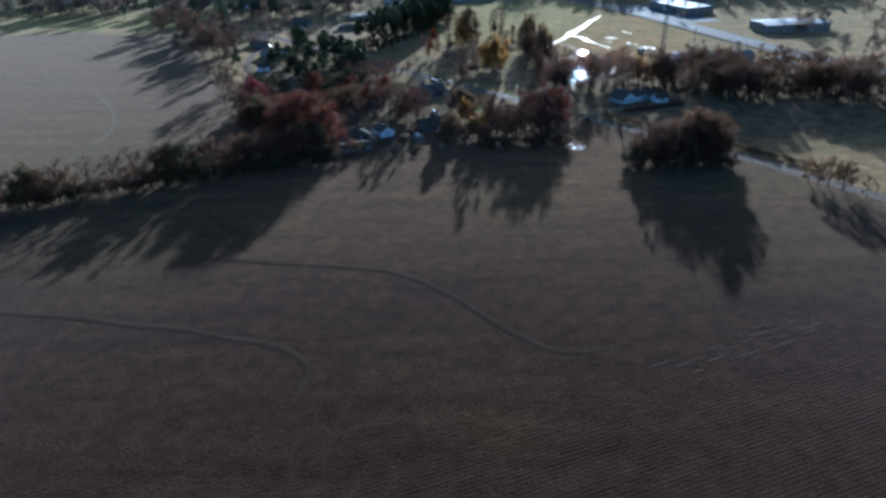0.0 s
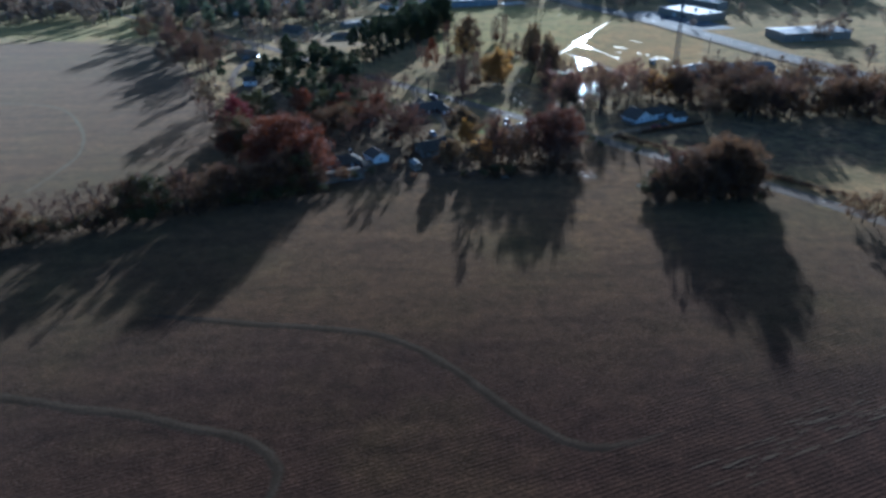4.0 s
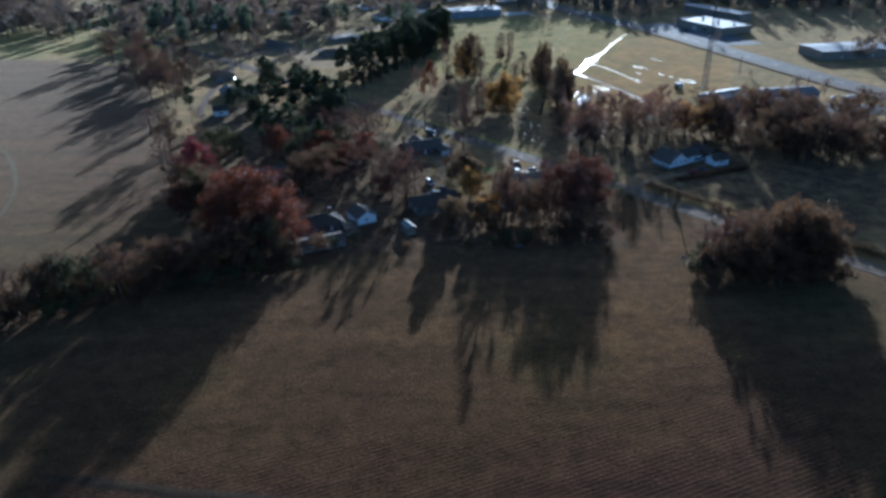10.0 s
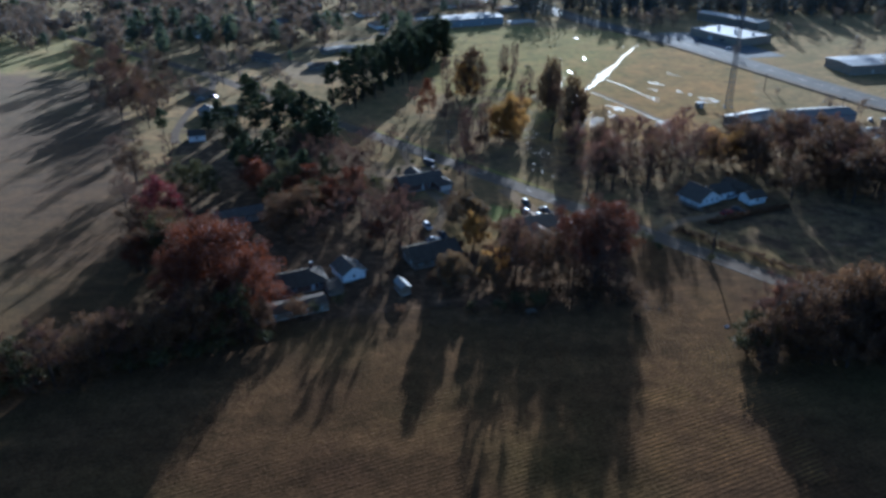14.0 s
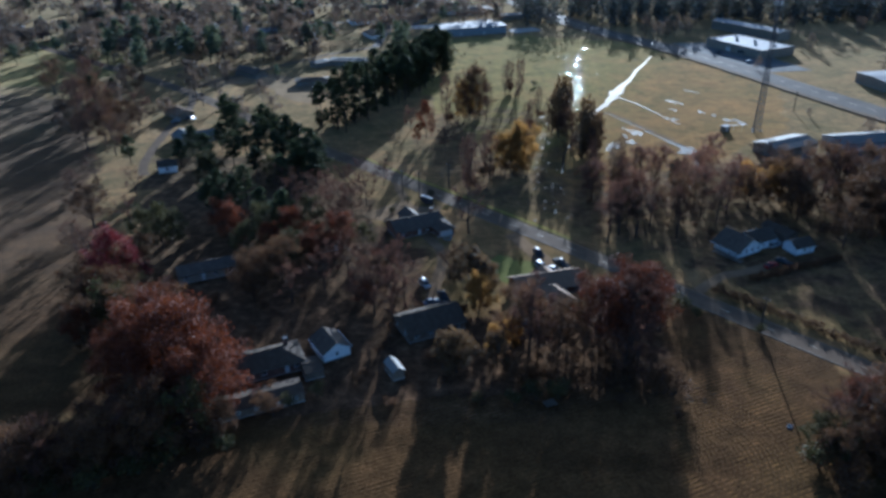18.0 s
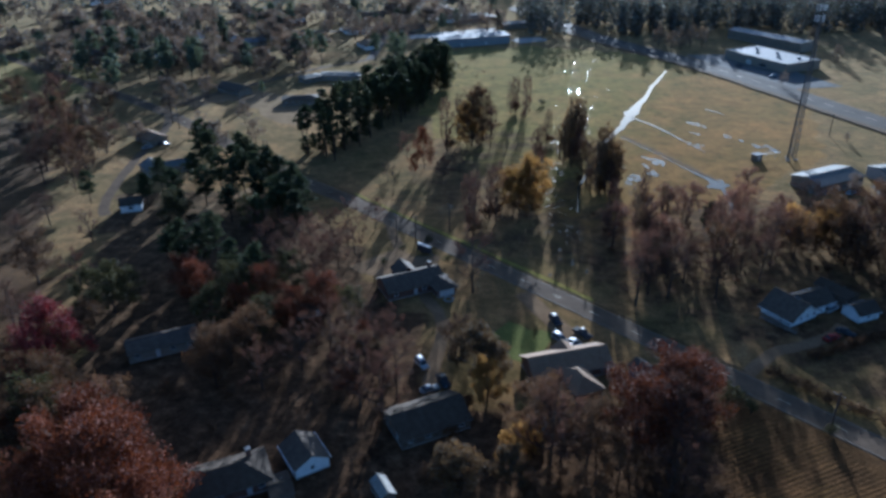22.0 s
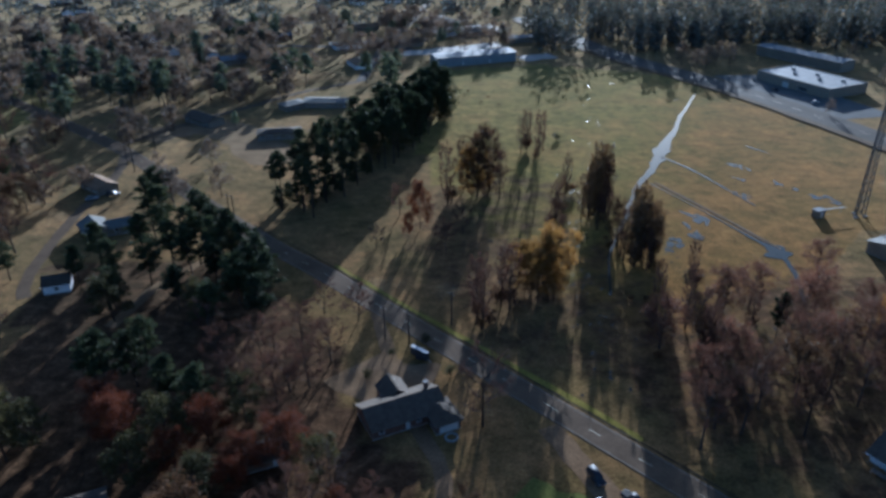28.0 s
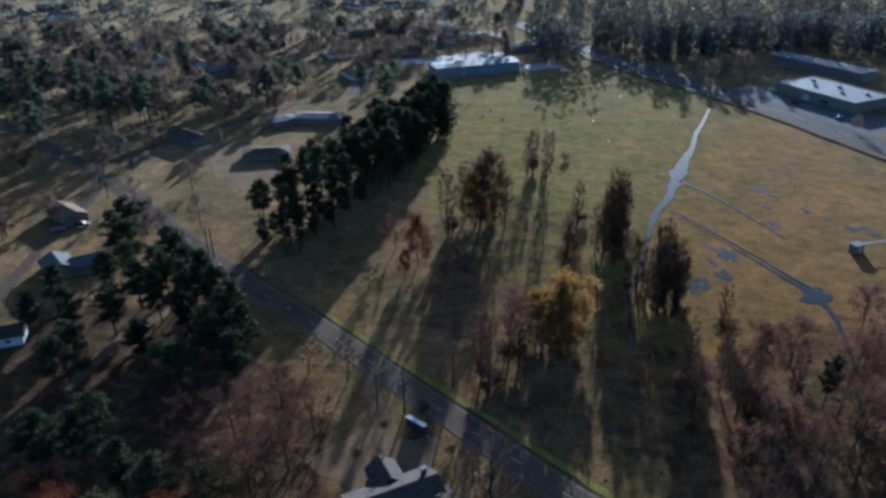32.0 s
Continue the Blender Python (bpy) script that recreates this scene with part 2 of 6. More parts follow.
M = {
    "ground": ground_mat(),
    "water": water_mat(),
    "wet": water_mat("rippled_puddle", 0.12),
    "furrow": ground_mat(True),
    "bank": mat("terrace_grass", (0.055, 0.034, 0.022), (0.098, 0.062, 0.035), 0.1, 0.9, 0.03, fine=15, space="World", bump=0.6, sheen=0.06),
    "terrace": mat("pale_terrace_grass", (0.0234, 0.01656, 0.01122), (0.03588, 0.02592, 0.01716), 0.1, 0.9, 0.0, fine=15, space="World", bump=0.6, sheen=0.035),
    "verge": mat("green_verge", (0.1174, 0.1016, 0.01917), (0.2114, 0.1693, 0.03659), 0.12, 0.9, 0.0, fine=15, space="World", bump=0.6, sheen=0.1),
    "lawn": mat("green_lawn", (0.075, 0.0825, 0.0208), (0.1275, 0.1245, 0.0338), 0.1, 0.9, 0.0, fine=15, space="World", bump=0.5, sheen=0.1),
    "dirt": mat("bare_dirt", (0.11, 0.07, 0.038), (0.19, 0.125, 0.07), 0.15, 0.9, 0.0, fine=12, space="World", bump=0.4, sheen=0.1),
    "asphalt": mat("worn_asphalt", (0.0785, 0.0564, 0.0365), (0.118, 0.086, 0.0566), 0.12, 0.9, 0.03, fine=30, space="World", bump=0.15, sheen=0.0),
    "highway": mat("grey_worn_asphalt", (0.0741, 0.06361, 0.05274), (0.114, 0.09792, 0.08092), 0.1, 0.9, 0.03, fine=25, space="World", bump=0.1),
    "lot": mat("grey_paved_lot", (0.085, 0.082, 0.077), (0.14, 0.135, 0.126), 0.1, 0.9, 0.03, fine=25, space="World", bump=0.1),
    "straw": mat("pale_straw", (0.052, 0.038, 0.025), (0.088, 0.065, 0.043), 0.4, 0.9, 0.0, fine=8, space="World", bump=0.5, sheen=0.1),
    "concrete": mat("pale_concrete", (0.22, 0.205, 0.185), (0.34, 0.32, 0.285), 0.2, 0.85, 0.1, fine=20, space="World", bump=0.1),
    "line_y": mat("pale_yellow_paint", (0.40, 0.36, 0.24), (0.5, 0.45, 0.3), 1.0, 0.6, fine=6, space="World", bump=0.0),
    "line_e": mat("worn_edge_paint", (0.14, 0.125, 0.105), (0.2, 0.18, 0.155), 1.0, 0.8, 0.1, fine=6, space="World", bump=0.0),
    "ditch": mat("wet_dark_earth", (0.025, 0.02, 0.014), (0.05, 0.04, 0.026), 0.4, 0.9, 0.05, fine=9, space="World"),
    "bark": mat("grey_brown_bark", (0.03, 0.023, 0.019), (0.062, 0.049, 0.04), 1.5, 0.9, 0.1, vary=0.2),
    "twig": leaf_mat("twigs", (0.036, 0.02016, 0.01512), (0.0612, 0.0324, 0.02376), (0.09, 0.04896, 0.03456), 0.42, 0.8, haze_sheen=0.11),
    "needle": leaf_mat("pine_needles", (0.01944, 0.02592, 0.01296), (0.03672, 0.04536, 0.02052), (0.06048, 0.06696, 0.03024), 0.3, haze_sheen=0.06),
    "russet": leaf_mat("russet_leaves", (0.05902, 0.0153, 0.00595), (0.1047, 0.0289, 0.00935), (0.1476, 0.0476, 0.0153), 0.28, haze_sheen=0.14),
    "crimson": leaf_mat("crimson_leaves", (0.0714, 0.0112, 0.015), (0.119, 0.0161, 0.0195), (0.17, 0.028, 0.024), 0.28, haze_sheen=0.14),
    # far foliage: paler colours and strong cool sheen put haze into the material
    "far_brown": leaf_mat("hazed_far_leaves", (0.068, 0.048, 0.03225), (0.102, 0.0704, 0.0465), (0.136, 0.096, 0.06375), 0.45, 0.7, 0.5),
    "far_needle": leaf_mat("hazed_far_needles", (0.045, 0.058, 0.03), (0.065, 0.08, 0.042), (0.09, 0.10, 0.05), 0.45, 0.7, 0.5),
    "far_wood": leaf_mat("hazed_wood_leaves", (0.04, 0.048, 0.032), (0.07, 0.066, 0.045), (0.105, 0.08, 0.056), 0.5, 0.7, 1.0),
    "amber": leaf_mat("amber_leaves", (0.0615, 0.0369, 0.0164), (0.0943, 0.0574, 0.02296), (0.1353, 0.0861, 0.0328), 0.5, haze_sheen=0.3),
    "rose": leaf_mat("rose_brown_leaves", (0.085, 0.04, 0.026), (0.125, 0.058, 0.036), (0.17, 0.085, 0.05), 0.45, haze_sheen=0.2),
    "gold": leaf_mat("golden_leaves", (0.1625, 0.0897, 0.022), (0.2375, 0.1323, 0.03), (0.3125, 0.1782, 0.045), 0.55, haze_sheen=0.15),
    "brown": leaf_mat("brown_leaves", (0.052, 0.0288, 0.0152), (0.084, 0.0464, 0.0224), (0.116, 0.068, 0.032), 0.42, haze_sheen=0.11),
    "olive": leaf_mat("olive_leaves", (0.03, 0.03, 0.012), (0.054, 0.05, 0.018), (0.085, 0.072, 0.028), 0.28, haze_sheen=0.08),
    "roof_dark": mat("charcoal_shingles", (0.04199, 0.03145, 0.02186), (0.07278, 0.05564, 0.03897), 0.8, 0.85, 0.1, fine=14, bump=0.3),
    "roof_grey": mat("grey_shingles", (0.05641, 0.04426, 0.03284), (0.09477, 0.07443, 0.05581), 0.8, 0.85, 0.1, fine=14, bump=0.3, vary=0.25),
    "roof_tan": mat("tan_shingles", (0.1472, 0.09624, 0.05614), (0.217, 0.146, 0.08932), 0.8, 0.85, 0.1, fine=14, bump=0.3),
    "roof_blue": mat("blue_metal_roof", (0.0935, 0.09274, 0.0855), (0.132, 0.129, 0.118), 0.5, 0.75, 0.1, fine=9, bump=0.1),
    "roof_metal": mat("pale_metal_roof", (0.1326, 0.1365, 0.1404), (0.195, 0.1989, 0.2028), 0.3, 0.75, 0.1, fine=9, bump=0.1),
    "roof_shed": mat("weathered_tin", (0.14, 0.13, 0.115), (0.23, 0.215, 0.19), 0.8, 0.75, 0.2, fine=9, bump=0.1),
    "siding": mat("white_siding", (0.54, 0.549, 0.558), (0.702, 0.702, 0.702), 0.7, 0.55, fine=9, bump=0.15),
    "brick": mat("brown_brick", (0.075, 0.045, 0.034), (0.13, 0.078, 0.058), 1.2, 0.85, 0.3, fine=9, bump=0.4),
    "tan_wall": mat("tan_siding", (0.1368, 0.1188, 0.0936), (0.1944, 0.1692, 0.1332), 0.7, 0.75, 0.2, fine=9, bump=0.15, vary=0.25),
    "blue_wall": mat("slate_blue_siding", (0.13, 0.145, 0.165), (0.19, 0.21, 0.235), 0.7, 0.6, fine=9, bump=0.15),
    "trim": mat("white_trim", (0.3844, 0.3844, 0.372), (0.4836, 0.4836, 0.4712), 2.0, 0.5, bump=0.05),
    "fascia": mat("brown_fascia_paint", (0.075, 0.062, 0.052), (0.115, 0.098, 0.082), 1.5, 0.7, 0.2, bump=0.05),
    "dark": mat("dark_room", (0.02, 0.02, 0.022), (0.035, 0.035, 0.035), 1.0, 0.9, bump=0.0),
    "wood": mat("weathered_wood", (0.09, 0.07, 0.052), (0.17, 0.135, 0.1), 1.0, 0.85, 0.3, fine=12, bump=0.4, vary=0.2),
    "steel": mat("galvanised_steel", (0.22, 0.23, 0.24), (0.34, 0.35, 0.36), 2.0, 0.5, 0.5, metal=0.6, bump=0.05),
    "mast_steel": mat("dark_painted_steel", (0.04, 0.042, 0.046), (0.075, 0.077, 0.082), 1.0, 0.7, 0.3, bump=0.05),
    "tyre": mat("black_rubber", (0.018, 0.018, 0.018), (0.03, 0.03, 0.03), 6.0, 0.85, bump=0.1),
    "car_white": mat("white_car_paint", (0.3564, 0.3564, 0.3564), (0.405, 0.405, 0.405), 0.5, 0.6, 0.15, bump=0.0),
    "car_silver": mat("silver_car_paint", (0.216, 0.222, 0.234), (0.27, 0.276, 0.288), 0.5, 0.6, 0.15, metal=0.4, bump=0.0),
    "car_dark": mat("dark_car_paint", (0.027, 0.0288, 0.0342), (0.045, 0.0468, 0.054), 0.5, 0.6, 0.15, bump=0.0),
    "car_red": mat("red_car_paint", (0.154, 0.0175, 0.014), (0.21, 0.0245, 0.021), 0.5, 0.6, 0.15, bump=0.0),
    "lamp_red": mat("red_lens", (0.3, 0.02, 0.02), (0.4, 0.03, 0.03), 3.0, 0.2, bump=0.0),
    "lamp_white": mat("clear_lens", (0.6, 0.6, 0.6), (0.75, 0.75, 0.75), 3.0, 0.1, bump=0.0),
    "antenna": mat("grey_antenna_panel", (0.35, 0.36, 0.37), (0.5, 0.51, 0.52), 2.0, 0.5, bump=0.05),
}


def glass_mat():
    m = bpy.data.materials.new("window_glass")
    m.use_nodes = True
    p = m.node_tree.nodes["Principled BSDF"]
    p.inputs["Base Color"].default_value = (0.03, 0.035, 0.04, 1)
    p.inputs["Roughness"].default_value = 0.04
    p.inputs["Coat Weight"].default_value = 0.5
    return m


M["glass"] = glass_mat()
M["car_glass"] = mat("tinted_car_glass", (0.02, 0.022, 0.025), (0.03, 0.032, 0.035), 1.0, 0.35, 0.3, bump=0.0)

# ---- mesh helpers ----
class Geo:
    """Vertices and faces gathered for one mesh."""
    def __init__(self):
        self.v, self.f = [], []

    def add(self, verts, faces):
        n = len(self.v)
        self.v.extend(tuple(q) for q in verts)
        self.f.extend(tuple(n + i for i in f) for f in faces)
        return self

    def box(self, x0, x1, y0, y1, z0, z1):
        return self.add([(x0, y0, z0), (x1, y0, z0), (x1, y1, z0), (x0, y1, z0), (x0, y0, z1), (x1, y0, z1), (x1, y1, z1), (x0, y1, z1)],
                        [(3, 2, 1, 0), (4, 5, 6, 7), (0, 1, 5, 4), (1, 2, 6, 5), (2, 3, 7, 6), (3, 0, 4, 7)])

    def tube(self, p, q, r0, r1, n=5, caps=True):
        p, q = Vector(p), Vector(q)
        d = (q - p)
        if d.length < 1e-6:
            return self
        a = d.orthogonal().normalized()
        b = d.normalized().cross(a)
        ring = [(math.cos(2 * math.pi * i / n), math.sin(2 * math.pi * i / n)) for i in range(n)]
        vs = [p + (a * c + b * s) * r0 for c, s in ring] + [q + (a * c + b * s) * r1 for c, s in ring]
        fs = [(i, (i + 1) % n, n + (i + 1) % n, n + i) for i in range(n)]
        if caps:
            fs += [tuple(reversed(range(n))), tuple(range(n, 2 * n))]
        return self.add(vs, fs)

    def mesh(self, name, material, smooth=False):
        me = bpy.data.meshes.new(name)
        me.from_pydata(self.v, [], self.f)
        me.materials.append(material)
        if smooth:
            me.polygons.foreach_set("use_smooth", [True] * len(me.polygons))
        me.update()
        return me


def part(name, geo, material, parent, label="", smooth=False):
    ob = new(name, geo.mesh(name, material, smooth))
    ob.parent = parent
    if label:
        ob["label"] = label
    return ob


def thing(name, m, label, category, group=""):
    e = new(name)
    e.matrix_world = m
    return tagged(e, label, category, group)


def solid(name, geo, material, label, category, kind="", group="", smooth=False):
    return tagged(new(name, geo.mesh(name, material, smooth)), label, category, group, kind)


def bevelled(x0, x1, y0, y1, z0, z1, r):
    """A box with rounded edges."""
    bm = bmesh.new()
    bmesh.ops.create_cube(bm, size=1.0)
    for v in bm.verts:
        v.co = Vector(((x0 + x1) / 2 + v.co.x * (x1 - x0), (y0 + y1) / 2 + v.co.y * (y1 - y0), (z0 + z1) / 2 + v.co.z * (z1 - z0)))
    bmesh.ops.bevel(bm, geom=bm.edges[:], offset=r, segments=2, affect="EDGES")
    g = Geo()
    bm.verts.index_update()
    g.add([v.co[:] for v in bm.verts], [[v.index for v in f.verts] for f in bm.faces])
    bm.free()
    return g


def ribbon(line, half_l, half_r, z, step=4.0, wobble=0.0, drop=0.0, seed=3, taper=0):
    """A strip of ground along a line, flat on top, its edges let down by drop."""
    pts = smooth_line(line, step)
    rng = random.Random(seed)
    g = Geo()
    vs, fs = [], []
    for i, p in enumerate(pts):
        a, b = pts[max(0, i - 1)], pts[min(len(pts) - 1, i + 1)]
        d = Vector((b[0] - a[0], b[1] - a[1])).normalized()
        n = Vector((-d.y, d.x))
        wl, wr = half_l + rng.uniform(-wobble, wobble), half_r + rng.uniform(-wobble, wobble)
        if taper:
            ease = min(1.0, (i + 0.3) / taper, (len(pts) - 0.7 - i) / taper)
            z = 0.09 * ease
            wl, wr = wl * ease, wr * ease
        vs += [(p[0] + n.x * (wl + drop), p[1] + n.y * (wl + drop), z - (0.35 if not taper else z + 0.05) * (drop > 0)), (p[0] + n.x * wl, p[1] + n.y * wl, z),
               (p[0] - n.x * wr, p[1] - n.y * wr, z), (p[0] - n.x * (wr + drop), p[1] - n.y * (wr + drop), z - (0.35 if not taper else z + 0.05) * (drop > 0))]
        if i:
            k = 4 * (i - 1)
            cols = (0, 1, 2) if drop else (1,)
            fs += [(k + c, k + c + 1, k + c + 5, k + c + 4) for c in cols]
    return g.add(vs, [tuple(reversed(f)) for f in fs])


def smooth_line(line, step):
    """Points every step metres along a rounded line."""
    out = []
    n = len(line)
    for i in range(n - 1):
        p0, p1, p2, p3 = (Vector(line[max(0, min(n - 1, i + k))]) for k in (-1, 0, 1, 2))
        m = max(1, int((p2 - p1).length / step))
        for j in range(m):
            t = j / m
            out.append(tuple(0.5 * ((2 * p1) + (p2 - p0) * t + (2 * p0 - 5 * p1 + 4 * p2 - p3) * t * t + (3 * p1 - p0 - 3 * p2 + p3) * t ** 3)))
    out.append(tuple(line[-1]))
    return out


def inside(x, y, poly):
    c = False
    for (ax, ay), (bx, by) in zip(poly, poly[1:] + poly[:1]):
        if (ay > y) != (by > y) and x < (bx - ax) * (y - ay) / (by - ay) + ax:
            c = not c
    return c


# ---- ground ----
FIELD = [(-420, -160), (420, -160), (300, 60), (190, 195), (150, 250), (120, 288), (84, 328), (72, 340), (63, 338), (59, 312), (52, 305), (8, 303), (-14, 299), (-30, 297), (-44, 302), (-78, 290), (-112, 272), (-190, 244), (-420, 166)]
TAN_FIELD = [(-420, 166), (-190, 244), (-112, 278), (-68, 304), (-82, 350), (-122, 430), (-150, 500), (-185, 560), (-420, 640)]
MARSH = [(0, 600), (12, 530), (40, 452), (66, 420), (104, 430), (140, 470), (168, 488), (196, 560), (172, 640), (150, 690), (84, 724), (12, 712)]
WOODS = [(-60, 300), (-20, 290), (10, 292), (60, 300), (62, 335), (48, 335), (22, 330), (0, 345), (4, 372), (-10, 385), (-14, 410), (-30, 440), (-60, 470), (-110, 470), (-90, 380)]
WOODS_R = [(50, 395), (88, 352), (130, 300), (260, 320), (240, 420), (170, 440), (130, 452), (92, 442), (60, 420)]
WOODS_M = [(22, 412), (48, 400), (70, 430), (58, 480), (62, 520), (44, 540), (8, 520), (-4, 480), (10, 440)]
FAR_GREEN = [(-420, 560), (-190, 600), (-175, 660), (-240, 720), (-420, 760)]
HEDGE_STRIP = [(-420, 130), (-180, 222), (-112, 250), (-40, 288), (-40, 300), (-84, 288), (-180, 248), (-420, 166)]
ZONES = ((FIELD, 0, 1.0), (TAN_FIELD, 0, 0.72), (MARSH, 1, 1.0), (FAR_GREEN, 1, 0.55), ([(44, 236), (82, 236), (88, 300), (84, 326), (62, 334), (52, 290)], 1, 0.3), (HEDGE_STRIP, 2, 0.7), (WOODS, 2, 0.72), (WOODS_R, 2, 0.4), (WOODS_M, 2, 0.35))
xs = [-3000, -1500, -800] + list(range(-420, 421, 6)) + [800, 1500, 3000]
ys = [-3000, -1500, -600] + list(range(-160, 1101, 6)) + [1500, 2400, 3600]
g = Geo()
g.v = [(x, y, 0.0) for y in ys for x in xs]
nx = len(xs)
g.f = [(j * nx + i, j * nx + i + 1, (j + 1) * nx + i + 1, (j + 1) * nx + i) for j in range(len(ys) - 1) for i in range(nx - 1)]
ground = solid("ground", g, M["ground"], "flat farmland with dormant grass, stubble and leaf litter", "ground", "structure")
zone = ground.data.color_attributes.new("zone", "FLOAT_COLOR", "POINT")
zv = np.zeros((len(g.v), 4))
zv[:, 3] = 1
for i, (x, y, z) in enumerate(g.v):
    for poly, chan, amount in ZONES:
        if inside(x, y, poly):
            zv[i, chan] = amount
zone.data.foreach_set("color", zv.ravel())

# furrows of the stubble field, along the compass lines
ROW_A = radians(21.5)
ru, rn = (math.cos(ROW_A), math.sin(ROW_A)), (-math.sin(ROW_A), math.cos(ROW_A))
g = Geo()
rng = random.Random(5)
for k in range(-30, 330):
    off = k * 1.05
    run = []
    for s in range(-260, 300, 5):
        x, y = rn[0] * off + ru[0] * s, rn[1] * off + ru[1] * s
        ok = inside(x, y, FIELD) and y > 75 and y < 332 and abs(x) < 60 + 0.62 * y
        if ok:
            run.append((x, y, s))
        if (not ok or s + 5 >= 300) and run:
            if len(run) > 2:
                vs, fs = [], []
                for i, (px, py, ps) in enumerate(run):
                    h, j = rng.uniform(0.022, 0.055), rng.uniform(-0.12, 0.12)
                    for o, z in ((-0.36, 0.004), (j, h), (0.36, 0.004)):
                        vs.append((px + rn[0] * o, py + rn[1] * o, z))
                    if i:
                        b = 3 * (i - 1)
                        fs += [(b, b + 3, b + 4, b + 1), (b + 1, b + 4, b + 5, b + 2)]
                g.add(vs, [tuple(reversed(f)) for f in fs])
            run = []
solid("furrow_rows", g, M["furrow"], "low brown soil ridges with stubble in straight rows", "field rows", "stuff")

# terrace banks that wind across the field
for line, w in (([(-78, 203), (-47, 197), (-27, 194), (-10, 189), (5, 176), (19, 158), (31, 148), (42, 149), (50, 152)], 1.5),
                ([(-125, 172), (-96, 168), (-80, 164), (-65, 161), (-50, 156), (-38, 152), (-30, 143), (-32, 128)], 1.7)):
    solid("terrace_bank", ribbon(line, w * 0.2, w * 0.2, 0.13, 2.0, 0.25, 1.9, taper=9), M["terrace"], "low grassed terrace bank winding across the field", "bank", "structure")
rng = random.Random(8)
g = Geo()
for k in range(60):
    t = rng.random()
    x, y, d = 56 + 40 * t + rng.gauss(0, 3), 139 + 20 * t + rng.gauss(0, 3), rng.uniform(1.0, 4.5)
    w = rng.uniform(0.06, 0.16)
    g.add([(x + ru[0] * u * d + rn[0] * v * w, y + ru[1] * u * d + rn[1] * v * w, 0.11 + 0.004 * (k % 3)) for u, v in ((-1, 0), (-0.4, -1), (0.5, -0.8), (1, 0), (0.4, 1), (-0.5, 0.8))], [(0, 1, 2, 3, 4, 5)])
solid("straw_streaks", g, M["straw"], "pale straw left in streaks along the rows", "straw", "stuff")
g = Geo()
for k in range(20):
    r0 = 6.0 + 1.05 * k
    vs, fs = [], []
    for i in range(27):
        a = radians(-62 + 4.6 * i) + 0.02 * math.sin(k)
        h = rng.uniform(0.03, 0.08)
        for o, z in ((-0.3, 0.004), (0.0, h), (0.3, 0.004)):
            vs.append((50 + (r0 + o) * math.cos(a), 281 + (r0 + o) * math.sin(a), z))
        if i and rng.random() < 0.86:
            b = 3 * (i - 1)
            fs += [(b, b + 1, b + 4, b + 3), (b + 1, b + 2, b + 5, b + 4)]
    g.add(vs, [tuple(reversed(f)) for f in fs])
solid("headland_rows", g, M["furrow"], "curved rows of pale stubble turning at the field's corner", "field rows", "stuff")
solid("farm_track", ribbon([(-260, 420), (-206, 415), (-181, 399), (-158, 362), (-148, 330), (-150, 292)], 0.7, 0.7, 0.03, 4.0, 0.4), M["straw"],
      "pale curved farm track across a tan field", "track", "structure")

# ---- roads ----
ROAD = [(-420, 850), (-290, 728), (-201, 646), (-150, 598), (-118, 565), (-54, 488), (-23, 455), (9, 419), (34, 391), (75, 345), (103, 313), (127, 287), (146, 262), (167, 233), (260, 108), (420, -110)]
road = solid("road", ribbon(ROAD, 3.35, 3.35, 0.09, 5.0, 0.05, 0.9), M["asphalt"], "two-lane asphalt road between grass verges", "road", "structure")
pts = smooth_line(ROAD, 3.0)
for side in (-1, 1):
    line = []
    for i in range(1, len(pts) - 1):
        d = Vector((pts[i + 1][0] - pts[i - 1][0], pts[i + 1][1] - pts[i - 1][1])).normalized()
        line.append((pts[i][0] - d.y * side * 3.05, pts[i][1] + d.x * side * 3.05))
    part("edge_line", ribbon(line[::3], 0.07, 0.07, 0.096, 9.0), M["line_e"], road, "worn edge line")
for i in range(5, len(pts) // 4 - 2):
    a, b = pts[i * 4], pts[i * 4 + 1]
    if -130 < a[0] < 200 and (Vector(a) - Vector(b)).length < 6:
        part("centre_dash", ribbon([a, b], 0.06, 0.06, 0.097, 9.0), M["line_y"], road, "yellow centre dash")
solid("verge_gutter", ribbon([(-52, 492), (-20, 458.2), (2, 433), (16, 417.6), (39, 392), (52, 377.4), (79, 347)], 0.18, 0.22, 0.1, 3.0, 0.08), M["ditch"], "dark gutter between road and verge", "gutter", "structure")
solid("green_verge", ribbon([(-22, 462), (0, 436.5), (14, 421.5), (37, 396), (50, 381)], 0.8, 0.7, 0.075, 3.0, 0.3), M["verge"],
      "strip of green grass along the road", "verge", "structure")
for line, w, nm in (([(-108, 446), (-113, 460), (-117, 500), (-117, 540), (-122, 566)], 1.9, "side_road"),
                    ([(-130, 580), (-108, 612), (-84, 640), (-60, 668), (-30, 690)], 2.2, "side_road"),
                    ([(77, 344), (88, 354), (97, 357), (108, 362), (112, 366)], 1.7, "driveway"),
                    ([(31, 386), (36, 374), (40, 364), (41, 357)], 2.6, "driveway"),
                    ([(-8, 434), (0, 396), (8, 372), (5, 350), (4, 338)], 1.7, "driveway"),
                    ([(-60, 470), (-72, 452), (-78, 430)], 1.8, "driveway")):
    solid(nm, ribbon(line, w, w, 0.05, 3.0, 0.25), M["asphalt" if nm == "side_road" else "dirt"],
          "narrow worn side road" if nm == "side_road" else "pale unpaved drive leading off the road", "road" if nm == "side_road" else "driveway", "structure")
